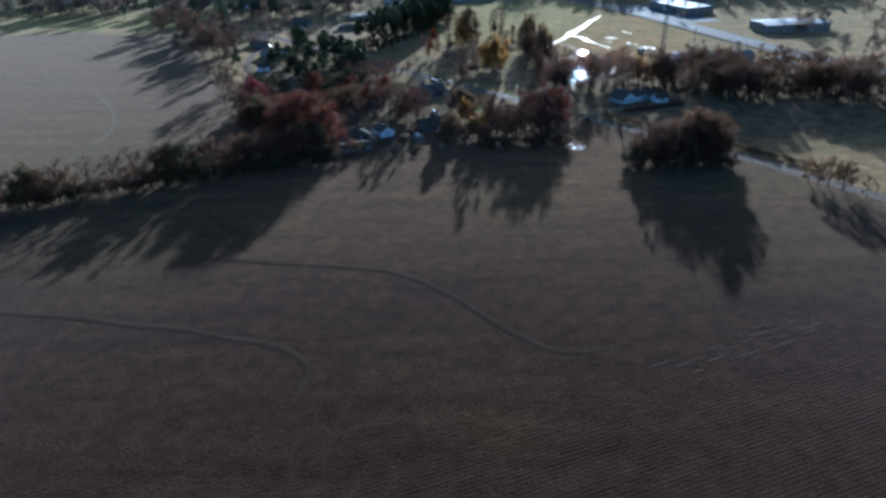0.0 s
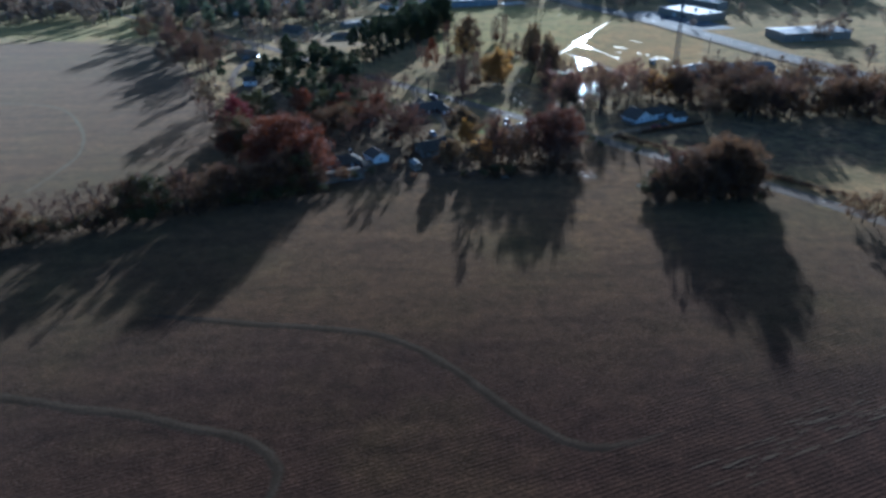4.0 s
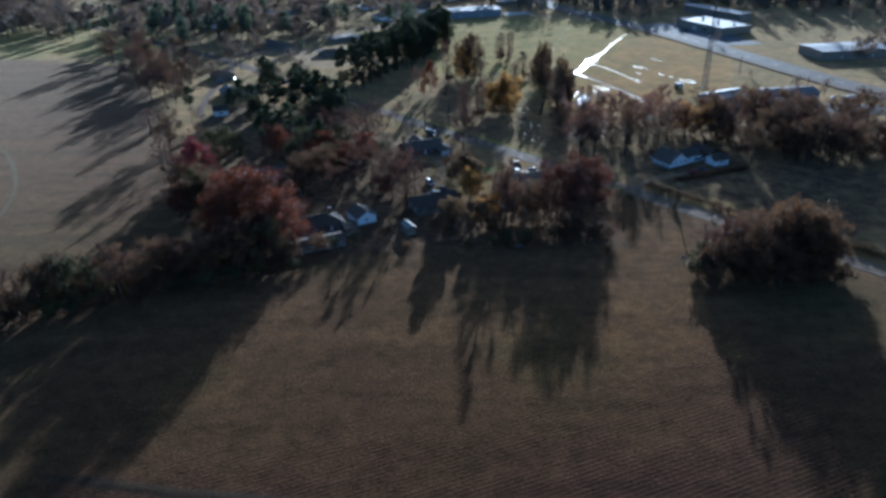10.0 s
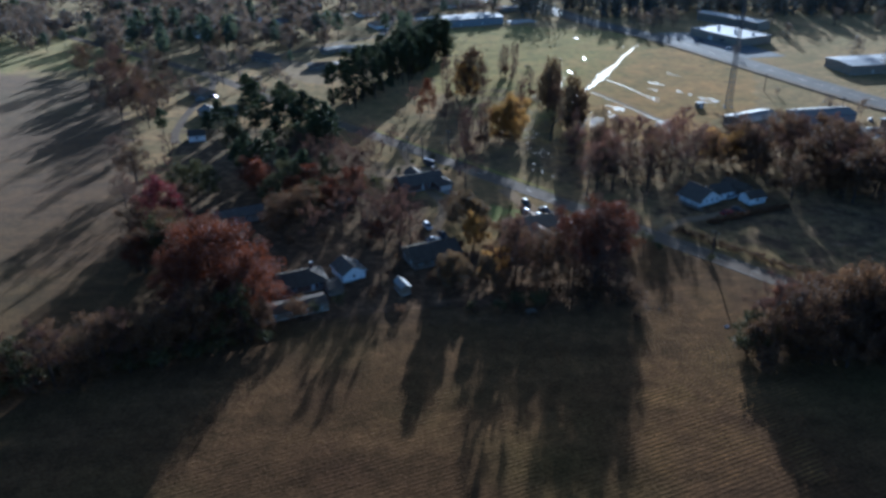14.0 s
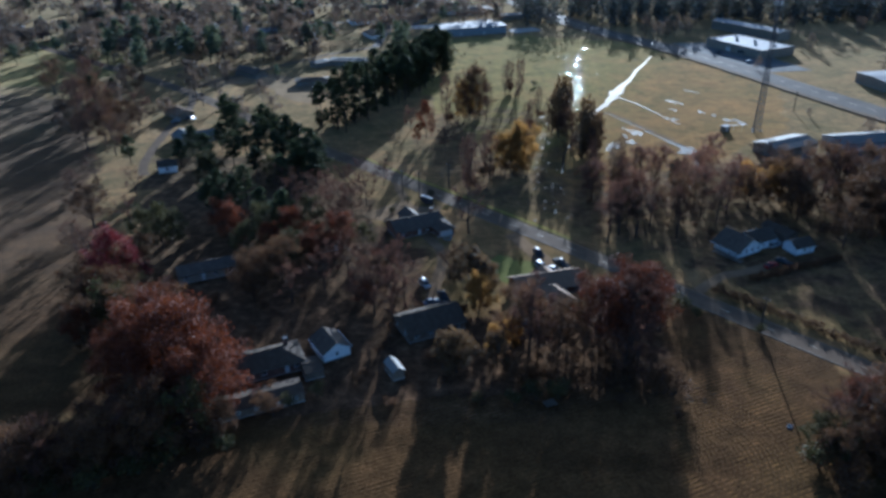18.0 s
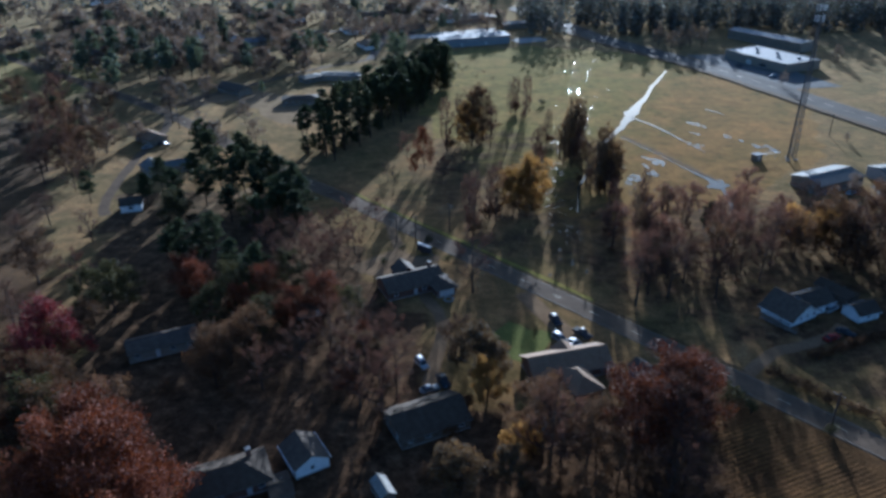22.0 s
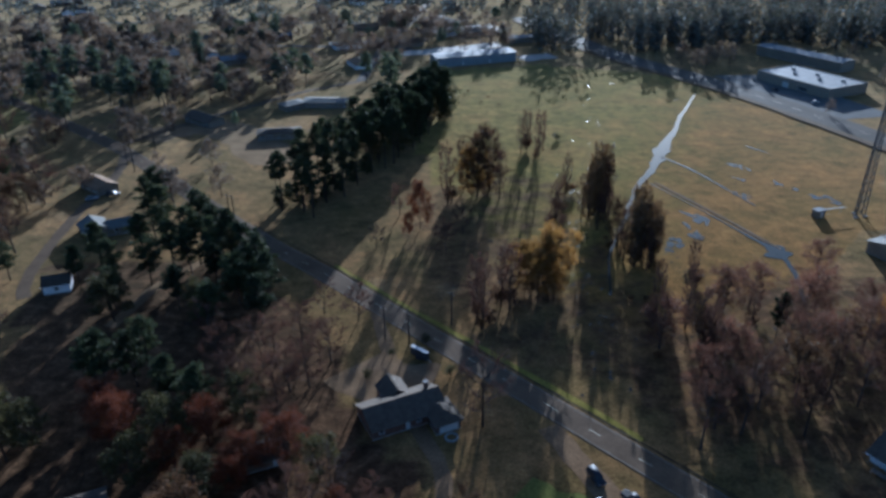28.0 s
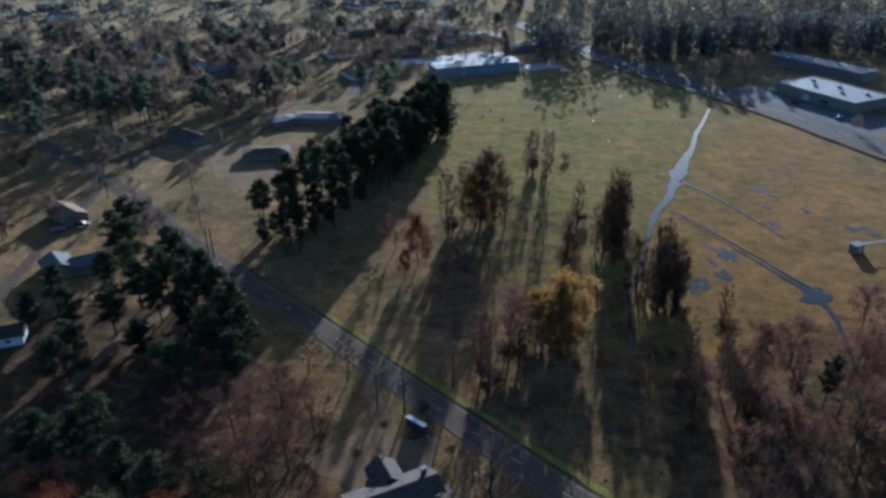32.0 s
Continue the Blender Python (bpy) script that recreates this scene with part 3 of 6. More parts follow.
HWY = [(90, 900), (130, 760), (161, 694), (178, 658), (192, 622), (203, 588), (217, 546), (233, 500), (254, 452), (300, 360), (420, 160)]
hwy = solid("highway", ribbon(HWY, 8.0, 7.0, 0.12, 6.0, 0.1, 2.5), M["highway"], "wide pale highway beside a ditch", "road", "structure")
hp = smooth_line(HWY, 6.0)
for i in range(4, len(hp) - 1, 2):
    part("centre_dash", ribbon([hp[i], hp[i + 1]], 0.12, 0.12, 0.127, 9.0), M["line_y"], hwy)
off = []
for i in range(1, len(hp) - 1):
    d = Vector((hp[i + 1][0] - hp[i - 1][0], hp[i + 1][1] - hp[i - 1][1])).normalized()
    off.append((hp[i][0] + d.y * 11.5, hp[i][1] - d.x * 11.5))
solid("roadside_bank", ribbon(off[2:-8:2], 1.2, 1.2, 0.7, 6.0, 0.3, 1.2), M["bank"], "low rough bank beside the highway", "bank", "structure")
solid("parking_lot", Geo().add([(205, 600, 0.06), (236, 604, 0.06), (212, 690, 0.06), (176, 690, 0.06)], [(0, 1, 2, 3)]), M["lot"], "grey paved car park", "pavement", "structure")
solid("yard", ribbon([(170, 452), (200, 446), (232, 440)], 9, 9, 0.045, 5.0, 1.0), M["lot"], "grey gravel yard beside metal sheds", "yard", "structure")
solid("lawn", ribbon([(21, 366), (26, 362), (33, 358)], 7.5, 7.5, 0.035, 2.0, 0.8), M["lawn"], "patch of green front lawn", "lawn", "structure")
solid("sandy_yard", ribbon([(-12, 410), (-6, 404), (6, 400)], 9, 9, 0.03, 3.0, 1.2), M["dirt"], "sandy bare front yard", "yard", "structure")
solid("sandy_slope", ribbon([(-122, 590), (-104, 606), (-84, 600), (-66, 575), (-50, 555)], 10, 12, 0.03, 5.0, 2.0), M["dirt"], "tan bare ground by the crossroads", "yard", "structure")

for line, w in (([(-10, 764), (20, 772), (62, 790)], 8), ([(8, 848), (40, 852), (66, 858)], 12), ([(-60, 800), (-20, 806), (10, 812)], 6), ([(70, 742), (92, 752)], 8)):
    solid("pale_lot", ribbon(line, w, w, 0.05, 6.0, 1.5), M["concrete"], "pale paved lot between far buildings", "pavement", "structure")
for line in ([(-400, 760), (-250, 790), (-120, 798), (0, 780)], [(-240, 690), (-180, 760), (-150, 860), (-130, 980)], [(-30, 690), (-20, 790), (0, 900), (20, 1040)], [(-380, 900), (-200, 900), (-20, 880)]):
    solid("street", ribbon(line, 3.0, 3.0, 0.05, 8.0, 0.2), M["highway"], "grey suburban street", "road", "structure")

# ---- water ----
def pool(x, y, rx, ry, ang, seed, n=18):
    r = random.Random(seed)
    ph = [r.uniform(0, 6.28) for _ in range(4)]
    c, s = math.cos(radians(ang)), math.sin(radians(ang))
    vs = []
    for i in range(n):
        a = 2 * math.pi * i / n
        k = 1 + 0.22 * math.sin(2 * a + ph[0]) + 0.16 * math.sin(3 * a + ph[1]) + 0.12 * math.sin(5 * a + ph[2])
        px, py = rx * k * math.cos(a), ry * k * math.sin(a)
        vs.append((x + px * c - py * s, y + px * s + py * c, 0.03 + 0.004 * (seed % 23)))
    return Geo().add(vs, [tuple(range(n))])


def channel(name, line, widths, label):
    pts = smooth_line(line, 3.0)
    r = random.Random(int(line[0][0]))
    vs, fs = [], []
    for i, p in enumerate(pts):
        a, b = pts[max(0, i - 1)], pts[min(len(pts) - 1, i + 1)]
        d = Vector((b[0] - a[0], b[1] - a[1])).normalized()
        w = np.interp(i / (len(pts) - 1), np.linspace(0, 1, len(widths)), widths) * r.uniform(0.75, 1.25)
        sway = 0.4 * w * math.sin(i * 0.37) + r.uniform(-0.22, 0.22) * w
        w1, w2 = w * r.uniform(0.75, 1.3) + sway, w * r.uniform(0.75, 1.3) - sway
        vs += [(p[0] - d.y * w1, p[1] + d.x * w1, 0.135), (p[0] + d.y * w2, p[1] - d.x * w2, 0.135)]
        if i:
            k = 2 * (i - 1)
            fs.append((k + 1, k + 3, k + 2, k))
    solid(name, Geo().add(vs, fs), M["water"], label, "water", "structure")


channel("ditch_water", [(151, 648), (134, 614), (116, 577), (107, 558), (96, 538), (81, 508), (70, 482), (62, 462), (57, 440)], [0.5, 0.8, 1.1, 2.9, 1.2, 0.8, 0.5, 0.3], "wet ditch of still water crossing a marshy field")
channel("ditch_water", [(105, 552), (113, 535), (119, 515), (123, 500)], [0.8, 0.4, 0.35, 0.2], "narrow branch of a wet ditch")
channel("ditch_water", [(92, 523), (104, 494), (112, 473), (115, 462), (113, 446), (108, 430)], [0.2, 0.2, 0.3, 0.8, 0.7, 0.4], "narrow wet ditch through a marshy field")
for line in ([(94, 524), (106, 495), (114, 474), (117, 466)],):
    solid("ditch_bank", ribbon(line, 0.4, 0.4, 0.16, 3.0, 0.25, 0.8), M["bank"], "low dark spoil bank along the ditch", "bank", "structure")
POOLS = [(115, 464, 5.0, 3.8, 20), (148, 560, 5, 0.6, 120), (113, 675, 1.7, 0.6, 10), (128, 686, 1.6, 0.4, 5), (86, 695, 0.8, 0.4, 0), (104, 640, 0.6, 0.3, 0), (139, 640, 1.0, 0.35, 30),
         (87, 610, 0.6, 0.2, 0), (89, 590, 0.6, 0.25, 20)]
rng = random.Random(12)
for k in range(20):
    t = rng.random()
    POOLS.append((66 + 24 * t + rng.gauss(0, 2.5), 530 + 62 * t + rng.gauss(0, 3), rng.uniform(0.2, 0.55), rng.uniform(0.08, 0.2), rng.uniform(-10, 40)))
# broken sheets of shallow water, each of several ragged pieces
rng = random.Random(31)
for x, y, rx, ry, ang in [(100, 488, 8, 3.2, 115), (94, 477, 6, 2.6, 100), (133, 541, 6, 2.0, 120), (141, 520, 5, 2.0, 120), (150, 507, 7, 2.6, 125), (122, 510, 5, 1.8, 110), (128, 526, 3, 1.4, 100), (84, 470, 6, 4, 80)]:
    c, s = math.cos(radians(ang)), math.sin(radians(ang))
    for k in range(6):
        px, py = rng.gauss(0, 0.5) * rx, rng.gauss(0, 0.55) * ry
        POOLS.append((x + px * c - py * s, y + px * s + py * c, rx * rng.uniform(0.18, 0.42), ry * rng.uniform(0.18, 0.42), ang + rng.gauss(0, 18)))
for i, q in enumerate(POOLS):
    solid("puddle", pool(*q, seed=20 + i), M["water"], "shallow puddle of standing water in marsh grass", "water", "structure")
rng = random.Random(77)
for i in range(46):
    t = rng.random()
    x, y = 46 + 16 * t + rng.gauss(0, 3.0), 400 + 130 * t + rng.gauss(0, 5)
    solid("puddle", pool(x, y, rng.uniform(0.3, 0.8), rng.uniform(0.2, 0.4), rng.uniform(0, 60), 100 + i, 9), M["wet"], "small puddle among grass tussocks", "water", "structure")
for i in range(12):
    solid("puddle", pool(62 + rng.gauss(0, 4), 300 + rng.gauss(0, 3), rng.uniform(0.4, 1.1), rng.uniform(0.07, 0.14), rng.uniform(5, 30), 200 + i, 9), M["wet"],
          "small puddle at the field's edge", "water", "structure")

rng = random.Random(64)
wet = Geo()
for cx, cy, sx, sy, n in ((101, 640, 5, 22, 10), (90, 596, 5, 20, 13), (80, 560, 5, 18, 15), (72, 536, 4, 12, 12), (60, 486, 3, 16, 26), (55, 450, 3, 14, 30), (50, 425, 2.5, 10, 20),
                          (78, 470, 5, 10, 46), (84, 450, 5, 8, 34), (72, 488, 4, 8, 24), (40, 462, 6, 6, 36), (30, 474, 6, 6, 24), (46, 444, 5, 7, 26), (20, 440, 6, 5, 14), (92, 432, 8, 8, 34), (95, 418, 9, 7, 30), (74, 406, 7, 8, 30), (62, 412, 4, 8, 26), (110, 428, 8, 6, 18)):
    for k in range(n):
        x, y, r1, a = cx + rng.gauss(0, sx), cy + rng.gauss(0, sy), rng.uniform(0.14, 0.45), rng.uniform(-0.5, 0.9)
        c, q = math.cos(a), math.sin(a)
        ring = []
        for i in range(8):
            b = 0.785 * i
            u, v = r1 * 1.5 * math.cos(b) * rng.uniform(0.6, 1.3), r1 * 0.55 * math.sin(b) * rng.uniform(0.6, 1.3)
            ring.append((x + u * c - v * q, y + u * q + v * c, 0.02 + 0.004 * (k % 12)))
        wet.add(ring, [tuple(range(8))])
solid("wet_glints", wet, M["wet"], "small glints of standing water between tussocks and wet leaves", "water", "stuff")

# ---- trees ----
def clump(g, c, r, n, size, rng, flat=1.0):
    """n small leaf blades round c."""
    for _ in range(n):
        d = Vector((rng.gauss(0, 1), rng.gauss(0, 1), rng.gauss(0, flat))).normalized() * (r * rng.random() ** 0.45)
        p = Vector(c) + d
        a = Vector((rng.gauss(0, 1), rng.gauss(0, 1), rng.gauss(0, 0.7))).normalized()
        b = a.orthogonal().normalized()
        b.rotate(Matrix.Rotation(rng.uniform(0, 6.28), 3, a))
        s = size * rng.uniform(0.6, 1.3)
        g.add([p - a * s * 0.8 - b * s * 0.45, p + b * s * 0.6, p + a * s], [(0, 1, 2)])


def broadleaf(name, rng, height, leaf, amount, size, clear=0.2, width=0.36, boughs=9, subs=5, clump_r=0.1, label="", category="tree", fine=0, split=True, twig_w=0.05, narrow=1.0):
    """A trunk, boughs that fork into a rounded but uneven crown, and blades of leaf or twig round their ends."""
    t = new(name)
    r0 = height * 0.015 + 0.07
    trunk, crown = Geo(), Geo()
    lean = Vector((rng.uniform(-0.05, 0.05), rng.uniform(-0.05, 0.05), 1))
    for i in range(5):
        a, b = i / 5 * 0.86, (i + 1) / 5 * 0.86
        trunk.tube(lean * height * a - Vector((0, 0, 0.2 * (i == 0))), lean * height * b, r0 * (1 - a), r0 * (1 - b), 6, caps=False)
    mid = clear + (1 - clear) * 0.5
    tips = []
    a0 = rng.uniform(0, 6.28)
    lumps = [rng.uniform(0.75, 1.15) for _ in range(7)]
    for k in range(boughs):
        f = (k + 0.5) / boughs
        z0 = height * (clear + (0.72 - clear) * f)
        ang = a0 + k * 2.4 + rng.uniform(-0.3, 0.3)
        up = 0.25 + 0.95 * f
        reach = height * width * math.sqrt(max(0.12, 1 - (1.15 * f) ** 2 * 0.8)) * lumps[k % 7]
        p = lean * z0
        q = p + Vector((math.cos(ang) * reach * 0.7, math.sin(ang) * reach * 0.7, height * (1 - clear) * 0.16 * up + reach * 0.25 / narrow))
        g = Geo() if split and k < 6 else trunk
        elbow = p + (q - p) * 0.5 + Vector((rng.gauss(0, 0.03), rng.gauss(0, 0.03), -0.015)) * height
        g.tube(p, elbow, r0 * 0.42, r0 * 0.3, 4, caps=False)
        g.tube(elbow, q, r0 * 0.3, r0 * 0.18, 4, caps=False)
        for j in range(subs):
            s = (elbow if j % 3 == 0 else q)
            d = Vector((math.cos(ang + rng.gauss(0, 0.9)), math.sin(ang + rng.gauss(0, 0.9)), rng.uniform(-0.15, 1.5) * narrow)).normalized()
            e = s + d * height * rng.uniform(0.09, 0.2)
            g.tube(s, e, r0 * 0.15, r0 * 0.06, 3, caps=False)
            tips.append((e, d))
            if fine:
                for _ in range(3):
                    d2 = (d + Vector((rng.gauss(0, 0.6), rng.gauss(0, 0.6), rng.gauss(0.2, 0.4)))).normalized()
                    e2 = s + (e - s) * rng.uniform(0.4, 1) + d2 * height * rng.uniform(0.05, 0.12)
                    g.tube(s + (e - s) * 0.5, e2, r0 * 0.06, 0.02, 3, caps=False)
                    tips.append((e2, d2))
        if g is not trunk:
            part("limb", g, M["bark"], t, smooth=True)
    for _ in range(subs):
        d = Vector((rng.gauss(0, 0.5), rng.gauss(0, 0.5), 1)).normalized()
        e = lean * height * 0.82 + d * height * rng.uniform(0.06, 0.15)
        trunk.tube(lean * height * 0.8, e, r0 * 0.16, r0 * 0.06, 3, caps=False)
        tips.append((e, d))
    top = max(q.z for q, _ in tips)
    per = max(1, amount // len(tips))
    for q, d in tips:
        if leaf:
            clump(crown, q, clump_r * height * rng.uniform(0.7, 1.2), per, size, rng)
        for _ in range(fine):
            d2 = (d + Vector((rng.gauss(0, 0.7), rng.gauss(0, 0.7), rng.gauss(0.15, 0.5)))).normalized()
            b = q - d * height * rng.uniform(0, 0.08)
            e = b + d2 * height * rng.uniform(0.05, 0.11)
            s = d2.orthogonal().normalized() * twig_w * rng.uniform(0.6, 1.3)
            crown.add([b - s, b + s, e], [(0, 1, 2)])
    part("trunk", trunk, M["bark"], t, smooth=True)
    part("crown", crown, M[leaf] if leaf else M["twig"], t)
    return tagged(t, label, category)


def pine(name, rng, height, blades, size, clear=0.45, width=0.2, label="", category="tree", leaf="needle"):
    t = new(name)
    trunk, crown = Geo(), Geo()
    lean = Vector((rng.uniform(-0.04, 0.04), rng.uniform(-0.04, 0.04), 1))
    r = height * 0.011 + 0.08
    for i in range(6):
        a, b = i / 6, (i + 1) / 6
        trunk.tube(lean * height * a - Vector((0, 0, 0.2 * (i == 0))), lean * height * b, r * (1 - 0.85 * a), r * (1 - 0.85 * b), 6, caps=False)
    spots = []
    z = clear
    while z < 0.98:
        n = rng.randint(3, 5)
        a0 = rng.uniform(0, 6.28)
        f = (z - clear) / (1 - clear)
        reach = height * width * ((0.65 + 1.0 * f) if f < 0.35 else 1.25 * (1.03 - f) ** 0.6) * rng.uniform(0.5, 1.35)
        for j in range(n):
            a = a0 + 6.28 * j / n + rng.uniform(-0.5, 0.5)
            if rng.random() < 0.24:
                continue
            p = lean * height * z
            q = p + Vector((math.cos(a) * reach, math.sin(a) * reach, reach * rng.uniform(0.0, 0.5))) * rng.uniform(0.55, 1.1)
            trunk.tube(p, q, 0.09, 0.03, 3, caps=False)
            spots += [(q, rng.uniform(0.6, 1.1)), (p + (q - p) * rng.uniform(0.45, 0.75), rng.uniform(0.5, 0.9))]
        z += rng.uniform(0.035, 0.065)
    spots.append((lean * height * 0.985, 0.7))
    per = max(2, blades // len(spots))
    for q, s in spots:
        clump(crown, q, height * 0.055 * s + 0.2, per, size, rng, 0.4)
    part("trunk", trunk, M["bark"], t, smooth=True)
    part("crown", crown, M[leaf], t)
    return tagged(t, label, category)


def poplar(name, rng, height, leaf, blades, size, width=0.09, label="", twigs=260):
    """A tall column: steep branches all the way up the trunk, leafy or bare at their ends."""
    t = new(name)
    trunk, crown = Geo(), Geo()
    lean = Vector((rng.uniform(-0.03, 0.03), rng.uniform(-0.03, 0.03), 1))
    r = height * 0.011 + 0.07
    for i in range(6):
        a, b = i / 6 * 0.97, (i + 1) / 6 * 0.97
        trunk.tube(lean * height * a - Vector((0, 0, 0.2 * (i == 0))), lean * height * b, r * (1 - 0.9 * a), r * (1 - 0.9 * b), 6, caps=False)
    n = 34
    tips = []
    for k in range(n):
        f = (k + rng.random()) / n
        z = 0.04 + 0.88 * f
        ang = k * 2.4 + rng.uniform(-0.4, 0.4)
        reach = height * width * (0.55 + 1.5 * f * (1.08 - f)) * rng.uniform(0.55, 1.35)
        p = lean * height * z
        q = p + Vector((math.cos(ang) * reach, math.sin(ang) * reach, height * rng.uniform(0.06, 0.14)))
        elbow = p + Vector((math.cos(ang) * reach * 0.7, math.sin(ang) * reach * 0.7, (q.z - p.z) * 0.4))
        trunk.tube(p, elbow, r * 0.3 * (1.1 - 0.7 * f), r * 0.18, 3, caps=False)
        trunk.tube(elbow, q, r * 0.18, 0.02, 3, caps=False)
        tips += [(q, Vector((math.cos(ang) * 0.3, math.sin(ang) * 0.3, 1))), (elbow, Vector((math.cos(ang), math.sin(ang), 0.8)))]
    for q, d in tips:
        if blades:
            clump(crown, q, height * 0.045 * rng.uniform(0.6, 1.3), blades // len(tips), size, rng, 1.5)
        for _ in range(twigs // len(tips)):
            d2 = (d + Vector((rng.gauss(0, 0.35), rng.gauss(0, 0.35), rng.gauss(0.1, 0.3)))).normalized()
            e = q + d2 * height * rng.uniform(0.04, 0.11)
            w = d2.orthogonal().normalized() * 0.05 * rng.uniform(0.6, 1.3)
            crown.add([q - w, q + w, e], [(0, 1, 2)])
    part("trunk", trunk, M["bark"], t, smooth=True)
    part("crown", crown, M[leaf], t)
    return tagged(t, label, "tree")


def bush(name, rng, height, leaf, amount, size, label):
    t = new(name)
    stems, crown = Geo(), Geo()
    for _ in range(9):
        a, w = rng.uniform(0, 6.28), rng.uniform(0.2, 0.75)
        q = Vector((math.cos(a) * w * height * 0.6, math.sin(a) * w * height * 0.6, height * rng.uniform(0.45, 0.9)))
        stems.tube((0, 0, -0.1), q, 0.05, 0.02, 3, caps=False)
        clump(crown, q * rng.uniform(0.7, 1.0), height * 0.27, amount // 9, size, rng, 0.8)
    part("stem", stems, M["bark"], t)
    part("crown", crown, M[leaf], t)
    return tagged(t, label, "shrub")


def thicket(name, spots, leaf, label, category="hedge", blades=300, size=0.3):
    """A run of bushes grown into one another: stems and crowns joined."""
    r = random.Random(len(spots) * 7 + 1)
    stems, crown = Geo(), Geo()
    for x, y, h, w in spots:
        for _ in range(7):
            a, u = r.uniform(0, 6.28), r.uniform(0.15, 0.6)
            q = Vector((x + math.cos(a) * u * h * w, y + math.sin(a) * u * h * w, h * r.uniform(0.35, 0.92)))
            stems.tube((x, y, -0.1), q, 0.045, 0.02, 3, caps=False)
            clump(crown, q, h * 0.3 * min(w, 1.5), blades // 7, size, r, 0.8)
    t = tagged(new(name), label, category, kind="stuff")
    part("stems", stems, M["bark"], t)
    part("crowns", crown, M[leaf], t)


TREES = {}


def variants(kind, count, maker):
    TREES[kind] = [maker(random.Random(hash_seed(kind, i))) for i in range(count)]


def hash_seed(kind, i):
    return sum(ord(c) * (k + 3) for k, c in enumerate(kind)) * 31 + i


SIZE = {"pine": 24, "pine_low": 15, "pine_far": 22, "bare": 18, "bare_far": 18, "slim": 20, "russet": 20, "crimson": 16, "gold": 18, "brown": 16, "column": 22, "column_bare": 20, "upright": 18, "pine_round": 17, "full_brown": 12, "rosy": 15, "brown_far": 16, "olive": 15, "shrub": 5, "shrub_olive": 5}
variants("pine", 5, lambda r: pine("pine_tree", r, 24, 3400, 0.42, r.uniform(0.46, 0.64), r.uniform(0.13, 0.19), "tall dark green pine with a bare lower trunk"))
variants("pine_round", 4, lambda r: pine("pine_tree", r, 17, 3600, 0.42, r.uniform(0.22, 0.38), r.uniform(0.22, 0.28), "rounded dark green pine beside the side road"))
variants("pine_low", 3, lambda r: pine("pine_tree", r, 15, 3400, 0.5, 0.12, 0.3, "broad dark green pine with low boughs"))
variants("pine_far", 3, lambda r: pine("pine_tree", r, 22, 1300, 0.8, 0.42, 0.25, "distant green pine, its needles paled for haze", leaf="far_needle"))
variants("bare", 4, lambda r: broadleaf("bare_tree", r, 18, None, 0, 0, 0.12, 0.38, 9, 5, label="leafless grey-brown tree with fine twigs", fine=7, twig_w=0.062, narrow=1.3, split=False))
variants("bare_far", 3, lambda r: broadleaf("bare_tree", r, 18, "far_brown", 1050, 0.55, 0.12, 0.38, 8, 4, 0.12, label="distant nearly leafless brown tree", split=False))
variants("slim", 3, lambda r: broadleaf("slim_tree", r, 20, "brown", 2600, 0.2, 0.03, 0.17, 15, 5, 0.06, label="slim upright tree with thin brown leaves and fine branches", fine=9, narrow=2.2, split=False, twig_w=0.055))
variants("column", 3, lambda r: poplar("column_tree", r, 22, "amber", 3400, 0.32, 0.1, "tall columnar tree with thin amber leaves", 1100))
variants("column_bare", 3, lambda r: poplar("column_tree", r, 20, "twig", 900, 0.22, 0.09, "tall slender leafless tree with steep fine branches", 1500))
variants("upright", 4, lambda r: broadleaf("upright_tree", r, 18, "twig", 700, 0.2, 0.3, 0.24, 10, 5, 0.08, label="tall forked tree with bare reddish twigs", fine=4, twig_w=0.042, narrow=2.0, split=False))
variants("full_brown", 2, lambda r: broadleaf("autumn_tree", r, 12, "amber", 6200, 0.3, 0.08, 0.38, 10, 6, 0.11, label="round garden tree still full of brown leaves", split=False))
variants("rosy", 3, lambda r: broadleaf("autumn_tree", r, 15, "rose", 2800, 0.27, 0.18, 0.34, 10, 5, 0.1, label="tree with thin rose-brown leaves and fine twigs", fine=4, twig_w=0.05, narrow=1.3, split=False))
variants("russet", 3, lambda r: broadleaf("oak_tree", r, 20, "russet", 9600, 0.31, 0.08, 0.4, 11, 7, 0.11, label="large oak with rust-red autumn leaves"))
variants("crimson", 2, lambda r: broadleaf("maple_tree", r, 16, "crimson", 7600, 0.3, 0.08, 0.38, 10, 6, 0.11, label="round maple with dark crimson leaves"))
variants("gold", 2, lambda r: broadleaf("autumn_tree", r, 18, "gold", 6400, 0.4, 0.05, 0.32, 9, 5, 0.1, label="tree with thinning golden-brown leaves", fine=2))
variants("brown", 3, lambda r: broadleaf("autumn_tree", r, 16, "brown", 3200, 0.33, 0.1, 0.4, 9, 5, 0.1, label="tree with sparse brown leaves", fine=3, twig_w=0.06, split=False))
variants("brown_far", 3, lambda r: broadleaf("autumn_tree", r, 16, "far_brown", 1050, 0.72, 0.08, 0.42, 8, 4, 0.13, label="distant tree with brown leaves paled for haze", split=False))
variants("olive", 2, lambda r: broadleaf("green_tree", r, 15, "olive", 2800, 0.42, 0.08, 0.4, 9, 5, 0.11, label="tree with dull olive-green leaves", split=False))
variants("shrub", 3, lambda r: bush("bush", r, 5, "brown", 460, 0.31, "rough brown thicket bush"))
variants("shrub_olive", 2, lambda r: bush("bush", r, 5, "olive", 480, 0.3, "dense dark evergreen bush"))
USED = set()
PLANT = random.Random(41)


